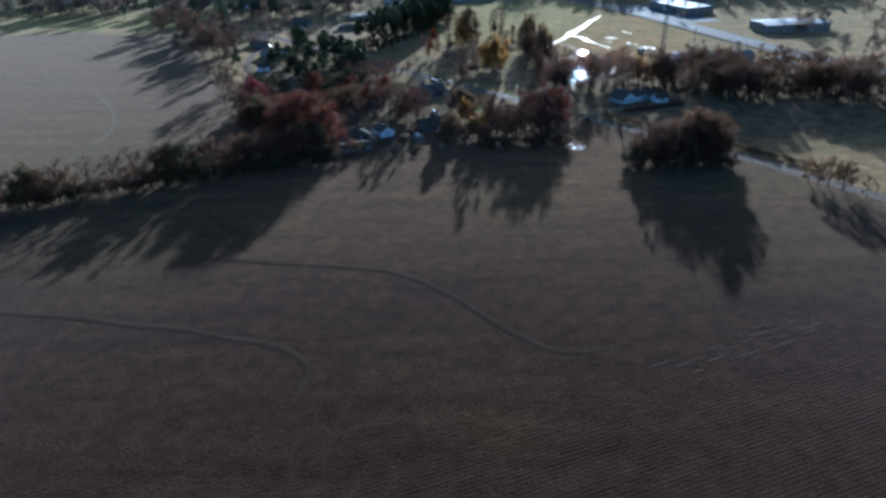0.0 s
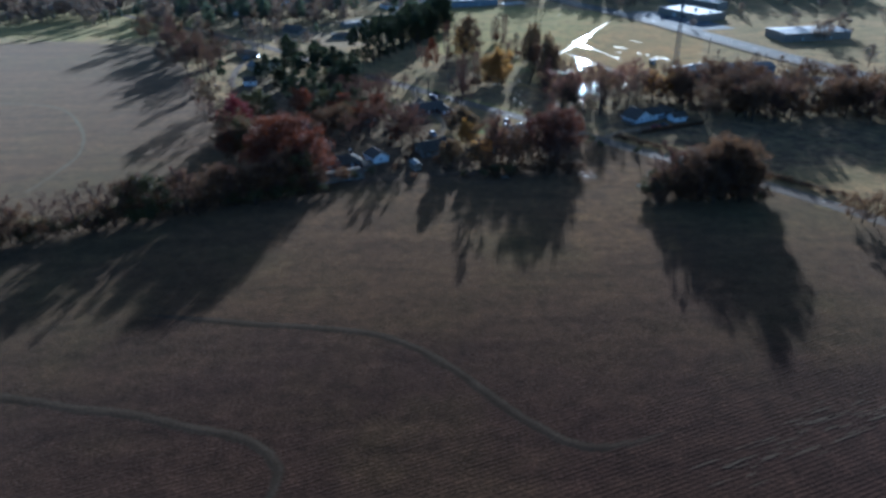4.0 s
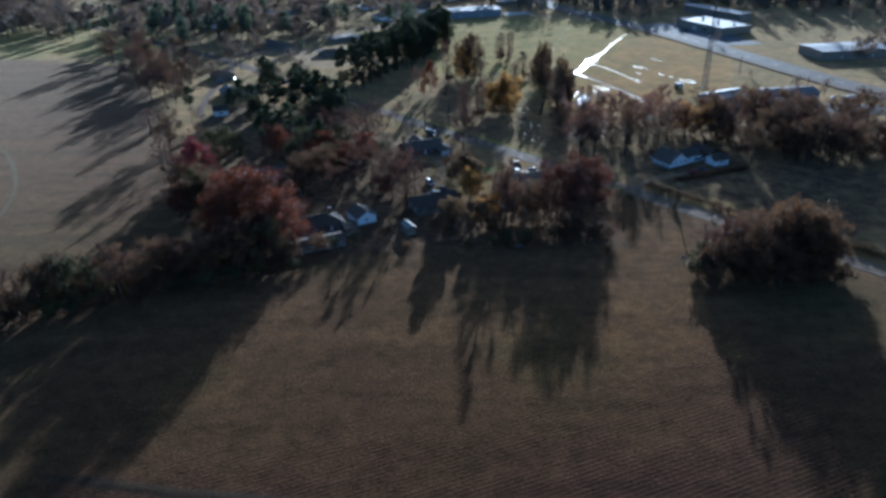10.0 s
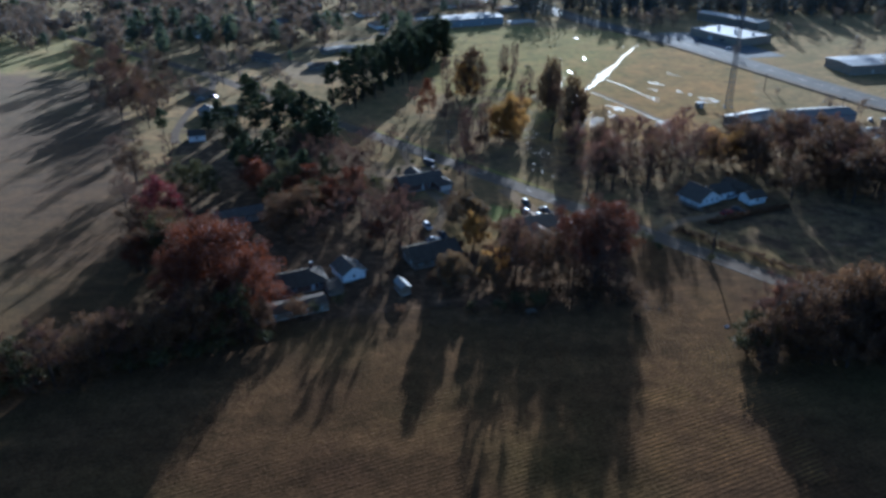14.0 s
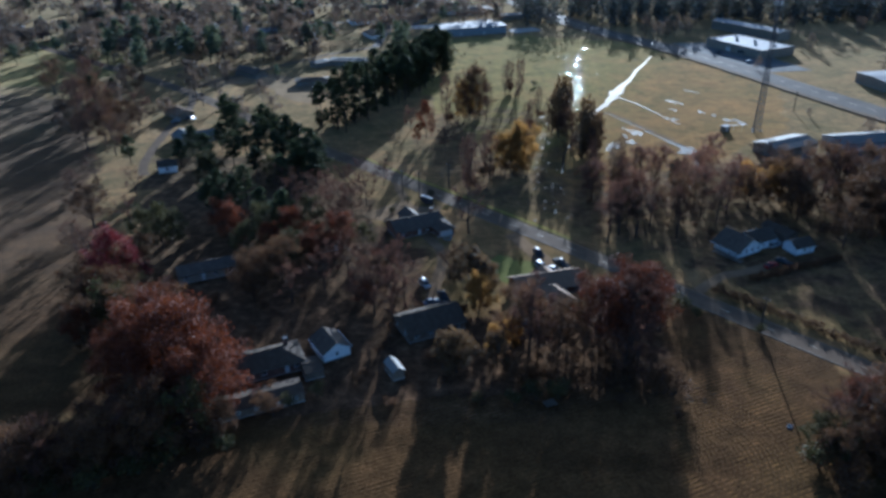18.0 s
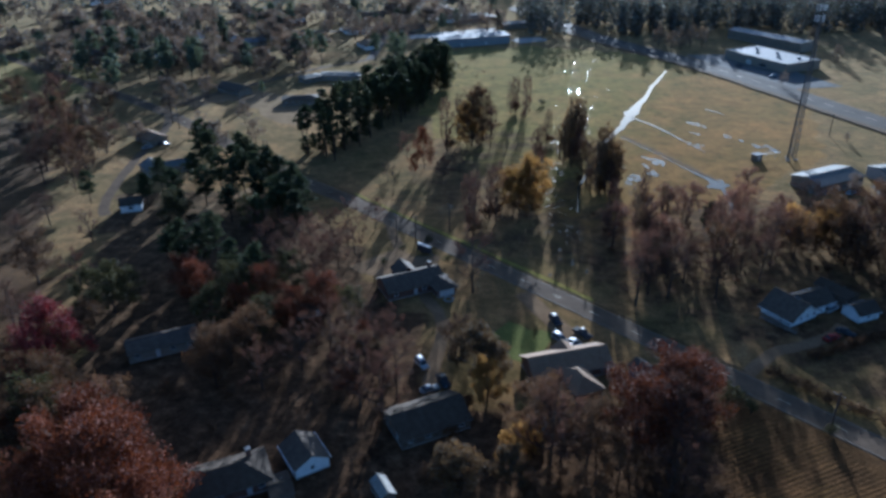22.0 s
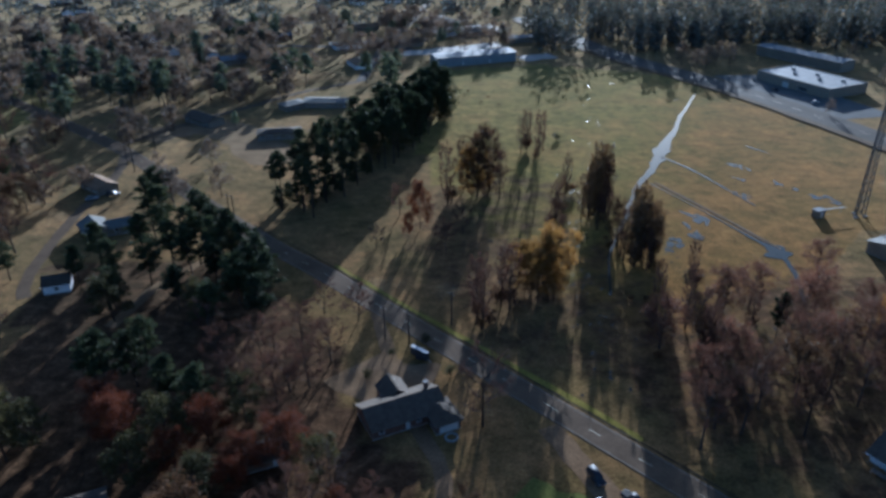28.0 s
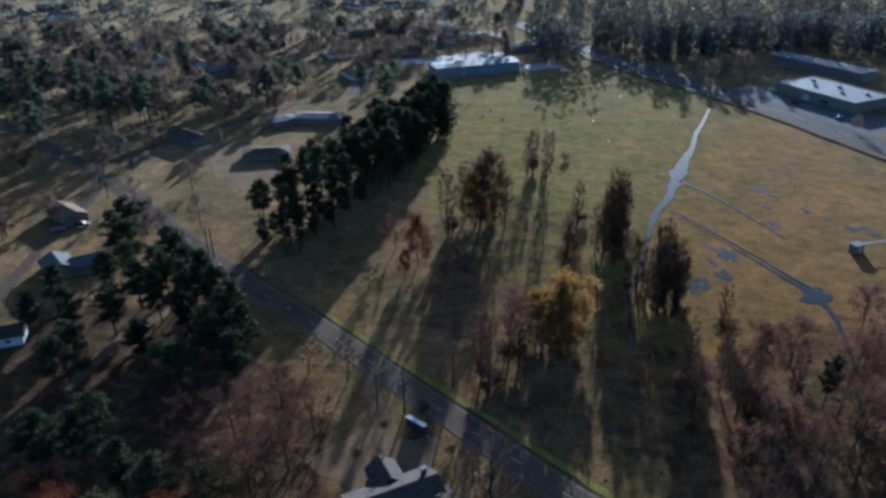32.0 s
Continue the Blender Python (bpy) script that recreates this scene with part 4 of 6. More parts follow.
def plant(kind, x, y, h, wide=1.0, group=""):
    pick = PLANT.randrange(len(TREES[kind]))
    k = h / SIZE[kind]
    m = Matrix.Translation((x, y, 0)) @ Matrix.Rotation(PLANT.uniform(0, 6.28), 4, "Z") @ Matrix.Diagonal((k * wide, k * wide, k, 1))
    src = TREES[kind][pick]
    if (kind, pick) in USED:
        ob = copy_thing(src, m @ Matrix.Diagonal((1 / src.scale[0], 1 / src.scale[1], 1 / src.scale[2], 1)))
    else:
        USED.add((kind, pick))
        ob = src
        ob.matrix_world = m
    if group:
        ob["group"] = group
    return ob


def grove(kind, spots, group, wide=1.0, scale=1.0):
    for x, y, h in spots:
        plant(kind, x, y, h * scale, wide, group)


# pines in a row beyond the road
grove("pine", [(-45, 505, 22), (-37, 503, 21), (-41, 515, 20), (-33, 498, 21), (-28, 522, 27), (-35, 530, 24), (-25, 537, 24), (-20, 528, 22), (-18, 550, 24), (-13, 553, 23), (-5, 558, 25), (-22, 553, 20),
               (1, 570, 25), (-8, 571, 23), (5, 594, 25), (10, 606, 25), (12, 618, 27), (15, 630, 21), (2, 582, 22), (-30, 511, 22), (8, 588, 20), (13, 610, 22), (-10, 545, 22), (-3, 566, 20)], "row of pines", 0.95)
rng = random.Random(15)
for i in range(26):
    t = 0.45 + 0.55 * rng.random()
    plant(rng.choice(["shrub_olive", "pine_low", "pine_low"]), -42 + 56 * t + rng.gauss(0, 4), 500 + 122 * t + rng.gauss(0, 5), rng.uniform(5, 8) + 7 * t, 1.2, "undergrowth below the pines")
for i in range(20):
    t = 0.4 + 0.6 * i / 19
    plant("pine", -42 + 56 * t + rng.gauss(0, 4), 502 + 122 * t + rng.gauss(0, 4), rng.uniform(21, 25), 1.2, "row of pines")
grove("pine_low", [(-46, 507, 8), (-40, 509, 9), (-34, 506, 7), (-31, 514, 9), (-26, 520, 8), (-37, 517, 10), (-22, 530, 9), (-44, 514, 7), (-30, 526, 9), (-17, 538, 9)], "undergrowth below the pines", 1.1)
grove("pine", [(-15, 540, 21), (-24, 516, 22), (-38, 520, 20), (9, 600, 24), (16, 622, 23), (4, 576, 22), (-48, 512, 19), (-40, 527, 23), (-34, 541, 23), (-27, 546, 22), (-16, 562, 24), (-7, 582, 23), (-1, 592, 24), (5, 612, 25)], "row of pines", 0.95)
# pines by the side road
grove("pine", [(-83, 484, 22), (-78, 476, 15), (-63, 464, 19), (-57, 459, 18), (-67, 468, 18), (-66, 398, 20), (-58, 404, 19)], "pines by the side road")
grove("pine_round", [(-117, 457, 13), (-94, 466, 14), (-85, 453, 15), (-89, 508, 16), (-80, 486, 18), (-74, 452, 16), (-70, 402, 16), (-43, 390, 15), (-66, 479, 19), (-60, 470, 17), (-54, 465, 18), (-48, 458, 17), (-42, 450, 17),
                      (-38, 440, 16), (-38, 430, 15), (-46, 440, 16), (-55, 452, 15), (-64, 458, 16), (-50, 428, 14), (-62, 438, 14), (-84, 474, 13), (-72, 466, 15), (-96, 455, 12), (-62, 404, 15), (-52, 396, 14), (-80, 440, 13)], "pines by the side road", 1.15)
for i in range(6):
    plant("olive", rng.uniform(-84, -42), rng.uniform(424, 476), rng.uniform(9, 13), 1.1, "evergreens by the side road")
# belt along the tan field
grove("bare", [(-128, 470, 15), (-138, 492, 15), (-149, 519, 17), (-160, 535, 15), (-172, 558, 17), (-96, 396, 11), (-104, 425, 11)], "trees beside the tan field")
grove("brown", [(-132, 482, 15), (-144, 505, 16), (-166, 546, 16), (-140, 500, 15), (-136, 508, 14), (-78, 340, 14), (-72, 328, 15)], "trees beside the tan field")
for i in range(18):
    t = (i + rng.random()) / 18
    plant(rng.choice(["bare", "brown", "pine", "upright"]), -126 - 76 * t + rng.gauss(0, 7), 474 + 136 * t + rng.gauss(0, 6), rng.uniform(14, 20), 1.1, "trees beside the tan field")
grove("crimson", [(-85, 356, 17), (-86, 347, 13)], "maples beside the tan field", 1.15)
grove("russet", [(-45, 298, 20), (-51, 304, 23), (-57, 310, 22), (-63, 318, 20), (-52, 293, 15), (-61, 299, 16), (-66, 308, 15)], "oaks behind the house", 1.15)
# hedge along the field
grove("brown", [(-58, 292, 13), (-66, 287, 11), (-77, 281, 10), (-92, 270, 9), (-100, 266, 11), (-110, 261, 9), (-41, 291, 9)], "hedge trees")
grove("bare", [(-62, 290, 12), (-72, 284, 12), (-86, 275, 9), (-106, 262, 12), (-118, 258, 11), (-124, 254, 10), (-135, 250, 11)], "hedge trees")
rng = random.Random(9)
for i in range(34):
    t = rng.random() ** 0.8
    plant(rng.choice(["bare", "brown", "brown", "bare", "olive"]), -170 + 127 * t + rng.gauss(0, 1.5), 233 + 57 * t + rng.gauss(0, 2.5), rng.uniform(10.5, 14.5) + 2.5 * t, 1.1, "hedge trees")
for i in range(100):
    t = i / 99
    plant("shrub" if rng.random() < 0.4 else "shrub_olive", -182 + 140 * t + rng.gauss(0, 1.5), 228 + 61 * t + rng.gauss(0, 2.2), rng.uniform(4.0, 7.0), 1.25, "hedge bushes")
# clump by the road across the field
grove("bare", [(86, 284, 12), (93, 286, 13), (99, 282, 13), (106, 284, 13), (112, 280, 12), (90, 276, 12), (103, 276, 13)], "thicket beside the road", 1.1)
grove("brown", [(84, 276, 11), (96, 278, 13), (108, 277, 14), (114, 286, 12), (100, 288, 14), (116, 276, 12)], "thicket beside the road", 1.1)
grove("russet", [(94, 290, 12), (104, 292, 12)], "thicket beside the road")
grove("olive", [(82, 283, 8), (85, 279, 9), (117, 288, 14)], "thicket beside the road", 1.1)
grove("brown", [(107, 281, 21), (111, 283, 20), (104, 279, 20), (114, 280, 19)], "thicket beside the road", 0.9)
grove("bare", [(28, 318, 20), (52, 318, 19)], "trees behind the tan house", 0.9)
for i in range(22):
    plant(rng.choice(["bare", "brown", "brown"]), rng.uniform(87, 118), rng.uniform(270, 291), rng.uniform(12, 18), 1.1, "thicket beside the road")
for i in range(40):
    plant("shrub" if rng.random() < 0.7 else "shrub_olive", rng.uniform(79, 120), 278 + rng.gauss(0, 5), rng.uniform(4, 7), 1.4, "thicket bushes")
grove("bare", [(144, 252, 10), (150, 246, 11), (156, 240, 8)], "small trees beside the road")
grove("brown", [(147, 250, 11), (152, 248, 10), (142, 255, 9)], "small trees beside the road")
# round the houses
grove("full_brown", [(9.8, 311, 11.5), (8, 313.5, 9.5), (19.6, 313, 9), (15, 348, 13), (18.5, 345, 12), (-11, 350, 11)], "full-leaved garden trees")
grove("brown", [(-33, 297.5, 6), (-30.6, 296.5, 5), (-41, 296, 6)], "small bare-branched trees before the mobile home")
grove("russet", [(-32.5, 370, 9), (-12, 364, 6)], "small orange trees among bare ones")
grove("russet", [(46, 322, 19), (54, 326, 19), (60, 330, 16)], "oaks beside the tan house", 1.1)
grove("brown", [(27, 325, 15), (35, 317, 13), (38, 322, 13), (30, 330, 11), (11, 356, 11), (24, 308, 8), (40, 312, 10), (33, 306, 9)], "garden trees")
grove("gold", [(17, 338, 11), (24, 322, 8), (20, 318, 8)], "garden trees")
grove("bare", [(-11, 337, 17), (-6, 334, 16), (-3, 341, 15), (-14, 345, 15), (-8, 352, 14), (-16, 352, 14), (-20, 360, 14), (-5, 359, 12), (17, 387, 19), (30, 318, 13), (-13, 366, 13), (-26, 352, 14), (43, 316, 12), (-34, 345, 12),
               (-28, 395, 14), (-22, 402, 13), (-34, 410, 14), (-18, 412, 12), (-38, 398, 14), (-26, 420, 13), (-44, 408, 13)], "garden trees")
grove("russet", [(-23, 377, 13), (-31, 374, 10), (-40, 383, 12), (-45, 376, 10), (-14, 342, 8), (-58, 383, 14), (-62, 388, 13)], "rust-leaved garden trees")
grove("olive", [(-16, 373, 11), (-48, 382, 14), (-52, 372, 12), (-38, 366, 12), (-78, 384, 12), (-34, 390, 12)], "dark garden trees")
grove("shrub_olive", [(66, 338, 5), (70, 335, 6), (62, 335, 5), (74, 332, 4), (88, 325, 3.5), (-9, 405, 3), (-3, 413, 3), (5, 418, 3.5), (11, 405, 4), (27, 300, 6), (22, 298, 5), (32, 300, 6), (-28, 300, 4), (-22, 303, 4), (14, 300, 4), (30, 340, 3), (24, 334, 3)], "garden bushes")
for i in range(9):
    x, y = rng.uniform(-50, -8), rng.uniform(380, 436)
    if not (abs(x + 62) < 12 and abs(y - 363) < 8) and not (x > -12 and y > 380) and (x - 2) ** 2 + (y - 352) ** 2 > 80:
        plant("bare", x, y, rng.uniform(9, 13), 1.1, "backyard trees")
for i in range(30):
    x, y = rng.uniform(-88, -22), rng.uniform(322, 384)
    if not (-80 < x < -46 and 332 < y < 376) and not (-38 < x < -18 and 352 < y < 386) and (x + 35) ** 2 / 110 + (y - 315) ** 2 / 60 > 1:
        plant(rng.choice(["brown", "olive", "brown", "russet"]), x, y, rng.uniform(10, 15), 1.0, "backyard trees")
for i in range(4):
    plant("bare", rng.uniform(46, 60), rng.uniform(304, 322), rng.uniform(14, 19), 1.0, "trees behind the tan house")
for i in range(12):
    t = rng.random()
    plant(rng.choice(["upright", "upright", "brown"]), -78 - 118 * t + rng.gauss(0, 7), 336 + 262 * t + rng.gauss(0, 6), rng.uniform(12, 17), 1.15, "trees beside the tan field")
for i in range(40):
    plant("shrub", rng.uniform(-60, 60), rng.uniform(296, 345) + rng.gauss(0, 4), rng.uniform(1.8, 3.6), 1.1, "undergrowth")
thicket("field_edge_brush", [(24 + 36 * (k + rng.random()) / 26, 306 + rng.gauss(0, 4), rng.uniform(2.5, 5), 1.0) for k in range(26)], "brown", "dark brown brush at the field edge behind a tan-roofed house", "brush", 360, 0.3)
# rows beyond the road
grove("column_bare", [(14, 508, 22), (50, 564, 17), (54, 556, 19), (47, 560, 16), (19, 431, 18), (26, 437, 18), (49, 488, 15), (52, 497, 14), (82, 447, 13), (20, 425, 20), (28, 434, 20), (58, 516, 14), (20, 520, 20), (33, 512, 18)], "trees in the wet meadow", 1.15)
grove("column_bare", [(64, 500, 17), (69, 498, 18), (66, 488, 14), (71, 509, 15), (72, 463, 18), (66, 461, 17), (71, 454, 14), (76, 463, 15), (60, 496, 15), (63, 484, 12)], "slender trees beside the ditch", 1.2)
grove("slim", [(25, 514, 24), (30, 520, 24), (76, 467, 16), (66, 470, 17)], "trees in the wet meadow", 1.1)
grove("column", [(67, 501, 23), (64, 495, 21), (70, 506, 22), (61, 490, 18), (70, 463, 24), (73, 468, 21), (68, 457, 21), (74, 459, 18)], "columns of trees beside the ditch", 1.15)
for x, y in ((14, 508), (25, 514), (30, 520), (50, 564), (54, 556), (19, 431), (26, 437), (49, 488), (52, 497), (68, 504), (72, 506), (69, 461), (76, 467), (66, 470), (72, 456), (82, 447), (37, 442), (42, 445), (34, 446), (58, 516), (65, 496), (20, 425)):
    for k in range(2):
        plant("shrub", x + rng.gauss(0, 1.6), y + rng.gauss(0, 1.6), rng.uniform(3.0, 6.0), 0.9, "growth at the trees' feet")
grove("russet", [(4, 487, 17), (0, 480, 9)], "red-leaved trees in the wet meadow", 0.6)
grove("gold", [(37, 442, 18), (42, 445, 19), (24, 517, 18), (34, 446, 15)], "golden trees in the wet meadow", 0.9)
grove("bare", [(-3, 499, 11), (-10, 473, 8), (12, 470, 10), (18, 482, 10), (46, 470, 12)], "trees in the wet meadow")
# wood round the white house
grove("upright", [(72, 412, 18), (90, 399, 19), (107, 399, 18), (71, 382, 17), (84, 381, 17), (66, 384, 18), (61, 378, 18), (94, 412, 17), (78, 390, 17), (100, 390, 16)], "wood by the white house")
grove("rosy", [(84, 428, 15), (93, 432, 14), (104, 424, 15), (63, 414, 15), (75, 400, 16), (97, 404, 16), (112, 410, 15), (110, 430, 13), (118, 446, 13), (68, 394, 15), (121, 424, 12)], "rose-brown trees by the white house", 1.05)
grove("brown", [(87, 392, 17), (116, 403, 15), (129, 398, 15), (72, 406, 14)], "wood by the white house")
grove("gold", [(119, 412, 13), (125, 408, 13), (131, 414, 12)], "wood by the white house")
grove("pine_round", [(93, 416, 14)], "wood by the white house", 0.8)
grove("olive", [(70, 390, 13), (80, 444, 5)], "wood by the white house", 0.8)
for i in range(74):
    u, v = rng.random(), rng.random()
    x, y = 126 + 122 * u, 372 + 60 * v - 34 * u
    plant(rng.choice(["bare", "brown", "brown", "bare"]), x, y, rng.uniform(13, 19), 1.15, "leafless wood")
thicket("wood_undergrowth", [(126 + 122 * u, 372 + 60 * rng.random() - 34 * u, rng.uniform(4, 7), 1.1) for u in [(k + rng.random()) / 44 for k in range(44)]], "brown", "brown undergrowth beneath a leafless wood", "undergrowth", 420, 0.4)
for i in range(8):
    plant("column_bare", rng.uniform(62, 98), rng.uniform(390, 432), rng.uniform(14, 20), 1.0, "wood by the white house")
for i in range(14):
    plant("shrub", rng.uniform(58, 130), rng.uniform(376, 440), rng.uniform(1.5, 3), 1.2, "undergrowth")
# hedge on the far side of the road by the white house
thicket("roadside_hedge", [(84 + 66 * t + rng.gauss(0, 0.4), 346 - 72 * t + rng.gauss(0, 0.4), rng.uniform(1.4, 2.4), 1.3) for t in [k / 89 for k in range(90)]], "brown", "long low brown hedge along the road", blades=170, size=0.24)
thicket("drive_hedge", [(97 + 32 * t, 352 + 12 * t + rng.gauss(0, 0.4), rng.uniform(1.2, 2.0), 1.2) for t in [k / 35 for k in range(36)]], "brown", "low brown hedge beside a drive", blades=170, size=0.24)
# trees round the crossroads
for i in range(30):
    plant(rng.choice(["bare_far", "brown_far", "brown_far", "pine_far"]), rng.uniform(-190, -66), rng.uniform(500, 660), rng.uniform(8, 15), 1.0, "trees by the crossroads")
# far suburb and woods
made = 0
while made < 260:
    x, y = rng.uniform(-400, 70), rng.uniform(640, 860)
    if x > -60 + (y - 640) * 0.1 and y < 720 or (x + 60) ** 2 + (y - 600) ** 2 < 45 ** 2 or abs(x - 38) < 34 and abs(y - 735) < 24:
        continue
    made += 1
    plant(rng.choice(["pine_far", "bare_far", "brown_far", "brown_far"]), x, y, rng.uniform(10, 20), 1.2, "suburb trees")
grove("pine_far", [(-127, 644, 24), (-135, 654, 22), (-177, 683, 24), (-140, 630, 25), (-185, 672, 26), (-133, 730, 23), (-26, 685, 18), (-13, 667, 21), (-10, 651, 21), (-73, 665, 22), (-8, 695, 17), (-195, 650, 22), (-205, 690, 22), (-160, 600, 22), (-168, 622, 22), (-150, 656, 24), (-126, 636, 21)], "tall pines by the crossroads")
wood_wood, wood_leaf = Geo(), Geo()
made = 0
while made < 540:
    x, y = rng.uniform(84, 420), rng.uniform(752, 1060) if made > 250 else rng.uniform(752, 820)
    if min((x - hx) ** 2 + (y - hy) ** 2 for hx, hy in hp[:40]) < 11 ** 2 or (x - 245) ** 2 + (y - 722) ** 2 < 45 ** 2:
        continue
    made += 1
    h, w = rng.uniform(17, 27), rng.uniform(2.6, 4.4)
    wood_wood.tube((x, y, -0.2), (x + rng.gauss(0, 0.5), y + rng.gauss(0, 0.5), h * 0.92), 0.3, 0.06, 5, caps=False)
    for k in range(15):
        f = 0.08 + 0.92 * (k + rng.random()) / 15
        a = k * 2.4 + rng.uniform(-0.4, 0.4)
        rr = w * math.sqrt(max(0.05, 1 - (2 * f - 1.15) ** 2)) * rng.uniform(0.5, 1.2)
        clump(wood_leaf, (x + math.cos(a) * rr, y + math.sin(a) * rr, h * f), 1.7, 13, 1.1, rng, 0.8)
for i in range(420):
    x, y = rng.uniform(-520, 80), rng.uniform(850, 1300)
    h, w = rng.uniform(11, 22), rng.uniform(2.6, 4.6)
    wood_wood.tube((x, y, -0.2), (x, y, h * 0.9), 0.25, 0.06, 4, caps=False)
    for k in range(9):
        f, a = 0.3 + 0.7 * (k + rng.random()) / 9, k * 2.4 + rng.uniform(-0.4, 0.4)
        rr = w * math.sqrt(max(0.05, 1 - (2 * f - 1.15) ** 2)) * rng.uniform(0.5, 1.2)
        clump(wood_leaf, (x + math.cos(a) * rr, y + math.sin(a) * rr, h * f), 1.8, 10, 1.3, rng, 0.8)
# crowns take the paled leaf colour that imitates haze
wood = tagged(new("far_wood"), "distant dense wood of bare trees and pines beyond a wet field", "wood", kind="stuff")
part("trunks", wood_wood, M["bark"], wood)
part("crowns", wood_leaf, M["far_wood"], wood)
for i in range(60):
    plant(rng.choice(["bare_far", "brown_far"]), rng.uniform(262, 440), rng.uniform(420, 760), rng.uniform(9, 15), 1.0, "trees beyond the highway")
grove("bare_far", [(170, 700, 13), (178, 706, 14), (186, 712, 14), (196, 716, 13), (166, 716, 14), (205, 610, 7), (189, 511, 4), (160, 452, 8), (200, 478, 9), (212, 470, 9)], "small trees by the highway")


# ---- houses ----
def wall_panel(g, length, height, holes, axis, at, thick, a0):
    """A wall with real openings: boxes round each hole (start, width, sill, head). axis 'x' runs along x at y=at."""
    def put(u0, u1, z0, z1):
        if u1 - u0 > 0.01 and z1 - z0 > 0.01:
            if axis == "x":
                g.box(u0, u1, at - thick / 2, at + thick / 2, z0, z1)
            else:
                g.box(at - thick / 2, at + thick / 2, u0, u1, z0, z1)
    u = a0
    for s, w, z0, z1 in sorted(holes):
        put(u, s, 0, height)
        put(s, s + w, 0, z0)
        put(s, s + w, z1, height)
        u = s + w
    put(u, a0 + length, 0, height)


def opening(parent, axis, at, out, s, w, z0, z1, door=False):
    """A window or door in its hole: frame, bars and pane or leaf."""
    def bx(g, u0, u1, d0, d1, z0, z1):
        lo, hi = sorted((at + out * d0, at + out * d1))
        return g.box(u0, u1, lo, hi, z0, z1) if axis == "x" else g.box(lo, hi, u0, u1, z0, z1)
    fr = Geo()
    e = 0.09
    bx(fr, s, s + e, -0.06, 0.13, z0, z1)
    bx(fr, s + w - e, s + w, -0.06, 0.13, z0, z1)
    bx(fr, s + e, s + w - e, -0.06, 0.13, z1 - e, z1)
    bx(fr, s + e, s + w - e, -0.06, 0.16, z0, z0 + e)
    holder = part("door" if door else "window", fr, M["trim"], parent)
    if door:
        part("leaf", bx(Geo(), s + e, s + w - e, -0.03, 0.03, z0 + e, z1 - e), M["trim"], holder)
    else:
        part("pane", bx(Geo(), s + e, s + w - e, -0.02, 0.01, z0 + e, z1 - e), M["glass"], holder)
        bar = Geo()
        bx(bar, s + e, s + w - e, 0.012, 0.04, (z0 + z1) / 2 - 0.03, (z0 + z1) / 2 + 0.03)
        part("sash_bar", bar, M["trim"], holder)


def roof_gable(parent, L, W, eave, rise, material, over=0.45, gable_mat=None, label=""):
    hw = W / 2
    slope = rise / hw
    for side in (-1, 1):
        g = Geo()
        xa, xb = -L / 2 - over, L / 2 + over
        yb, zb = side * (hw + over), eave - slope * over
        t = 0.16
        g.add([(xa, 0, eave + rise), (xb, 0, eave + rise), (xb, yb, zb), (xa, yb, zb), (xa, 0, eave + rise + t), (xb, 0, eave + rise + t), (xb, yb, zb + t), (xa, yb, zb + t)],
              [(3, 2, 1, 0), (4, 5, 6, 7), (0, 1, 5, 4), (1, 2, 6, 5), (2, 3, 7, 6), (3, 0, 4, 7)] if side < 0 else [(0, 1, 2, 3), (7, 6, 5, 4), (4, 5, 1, 0), (5, 6, 2, 1), (6, 7, 3, 2), (7, 4, 0, 3)])
        slab = part("roof_slope", g, material, parent, label)
        part("gutter", Geo().box(xa, xb, min(yb, yb + side * 0.1), max(yb, yb + side * 0.1), zb - 0.02, zb + 0.13), M["siding"] if gable_mat is M["siding"] else M["fascia"], slab)
    part("ridge_cap", Geo().box(-L / 2 - over, L / 2 + over, -0.14, 0.14, eave + rise + 0.15, eave + rise + 0.2), material, parent)
    for sx in (-1, 1):
        g = Geo()
        x1, x2 = sorted((sx * (L / 2 - 0.2), sx * L / 2))
        g.add([(x1, -hw, eave), (x1, hw, eave), (x1, 0, eave + rise), (x2, -hw, eave), (x2, hw, eave), (x2, 0, eave + rise)], [(0, 2, 1), (3, 4, 5), (0, 1, 4, 3), (1, 2, 5, 4), (2, 0, 3, 5)])
        part("gable", g, gable_mat or M["siding"], parent)


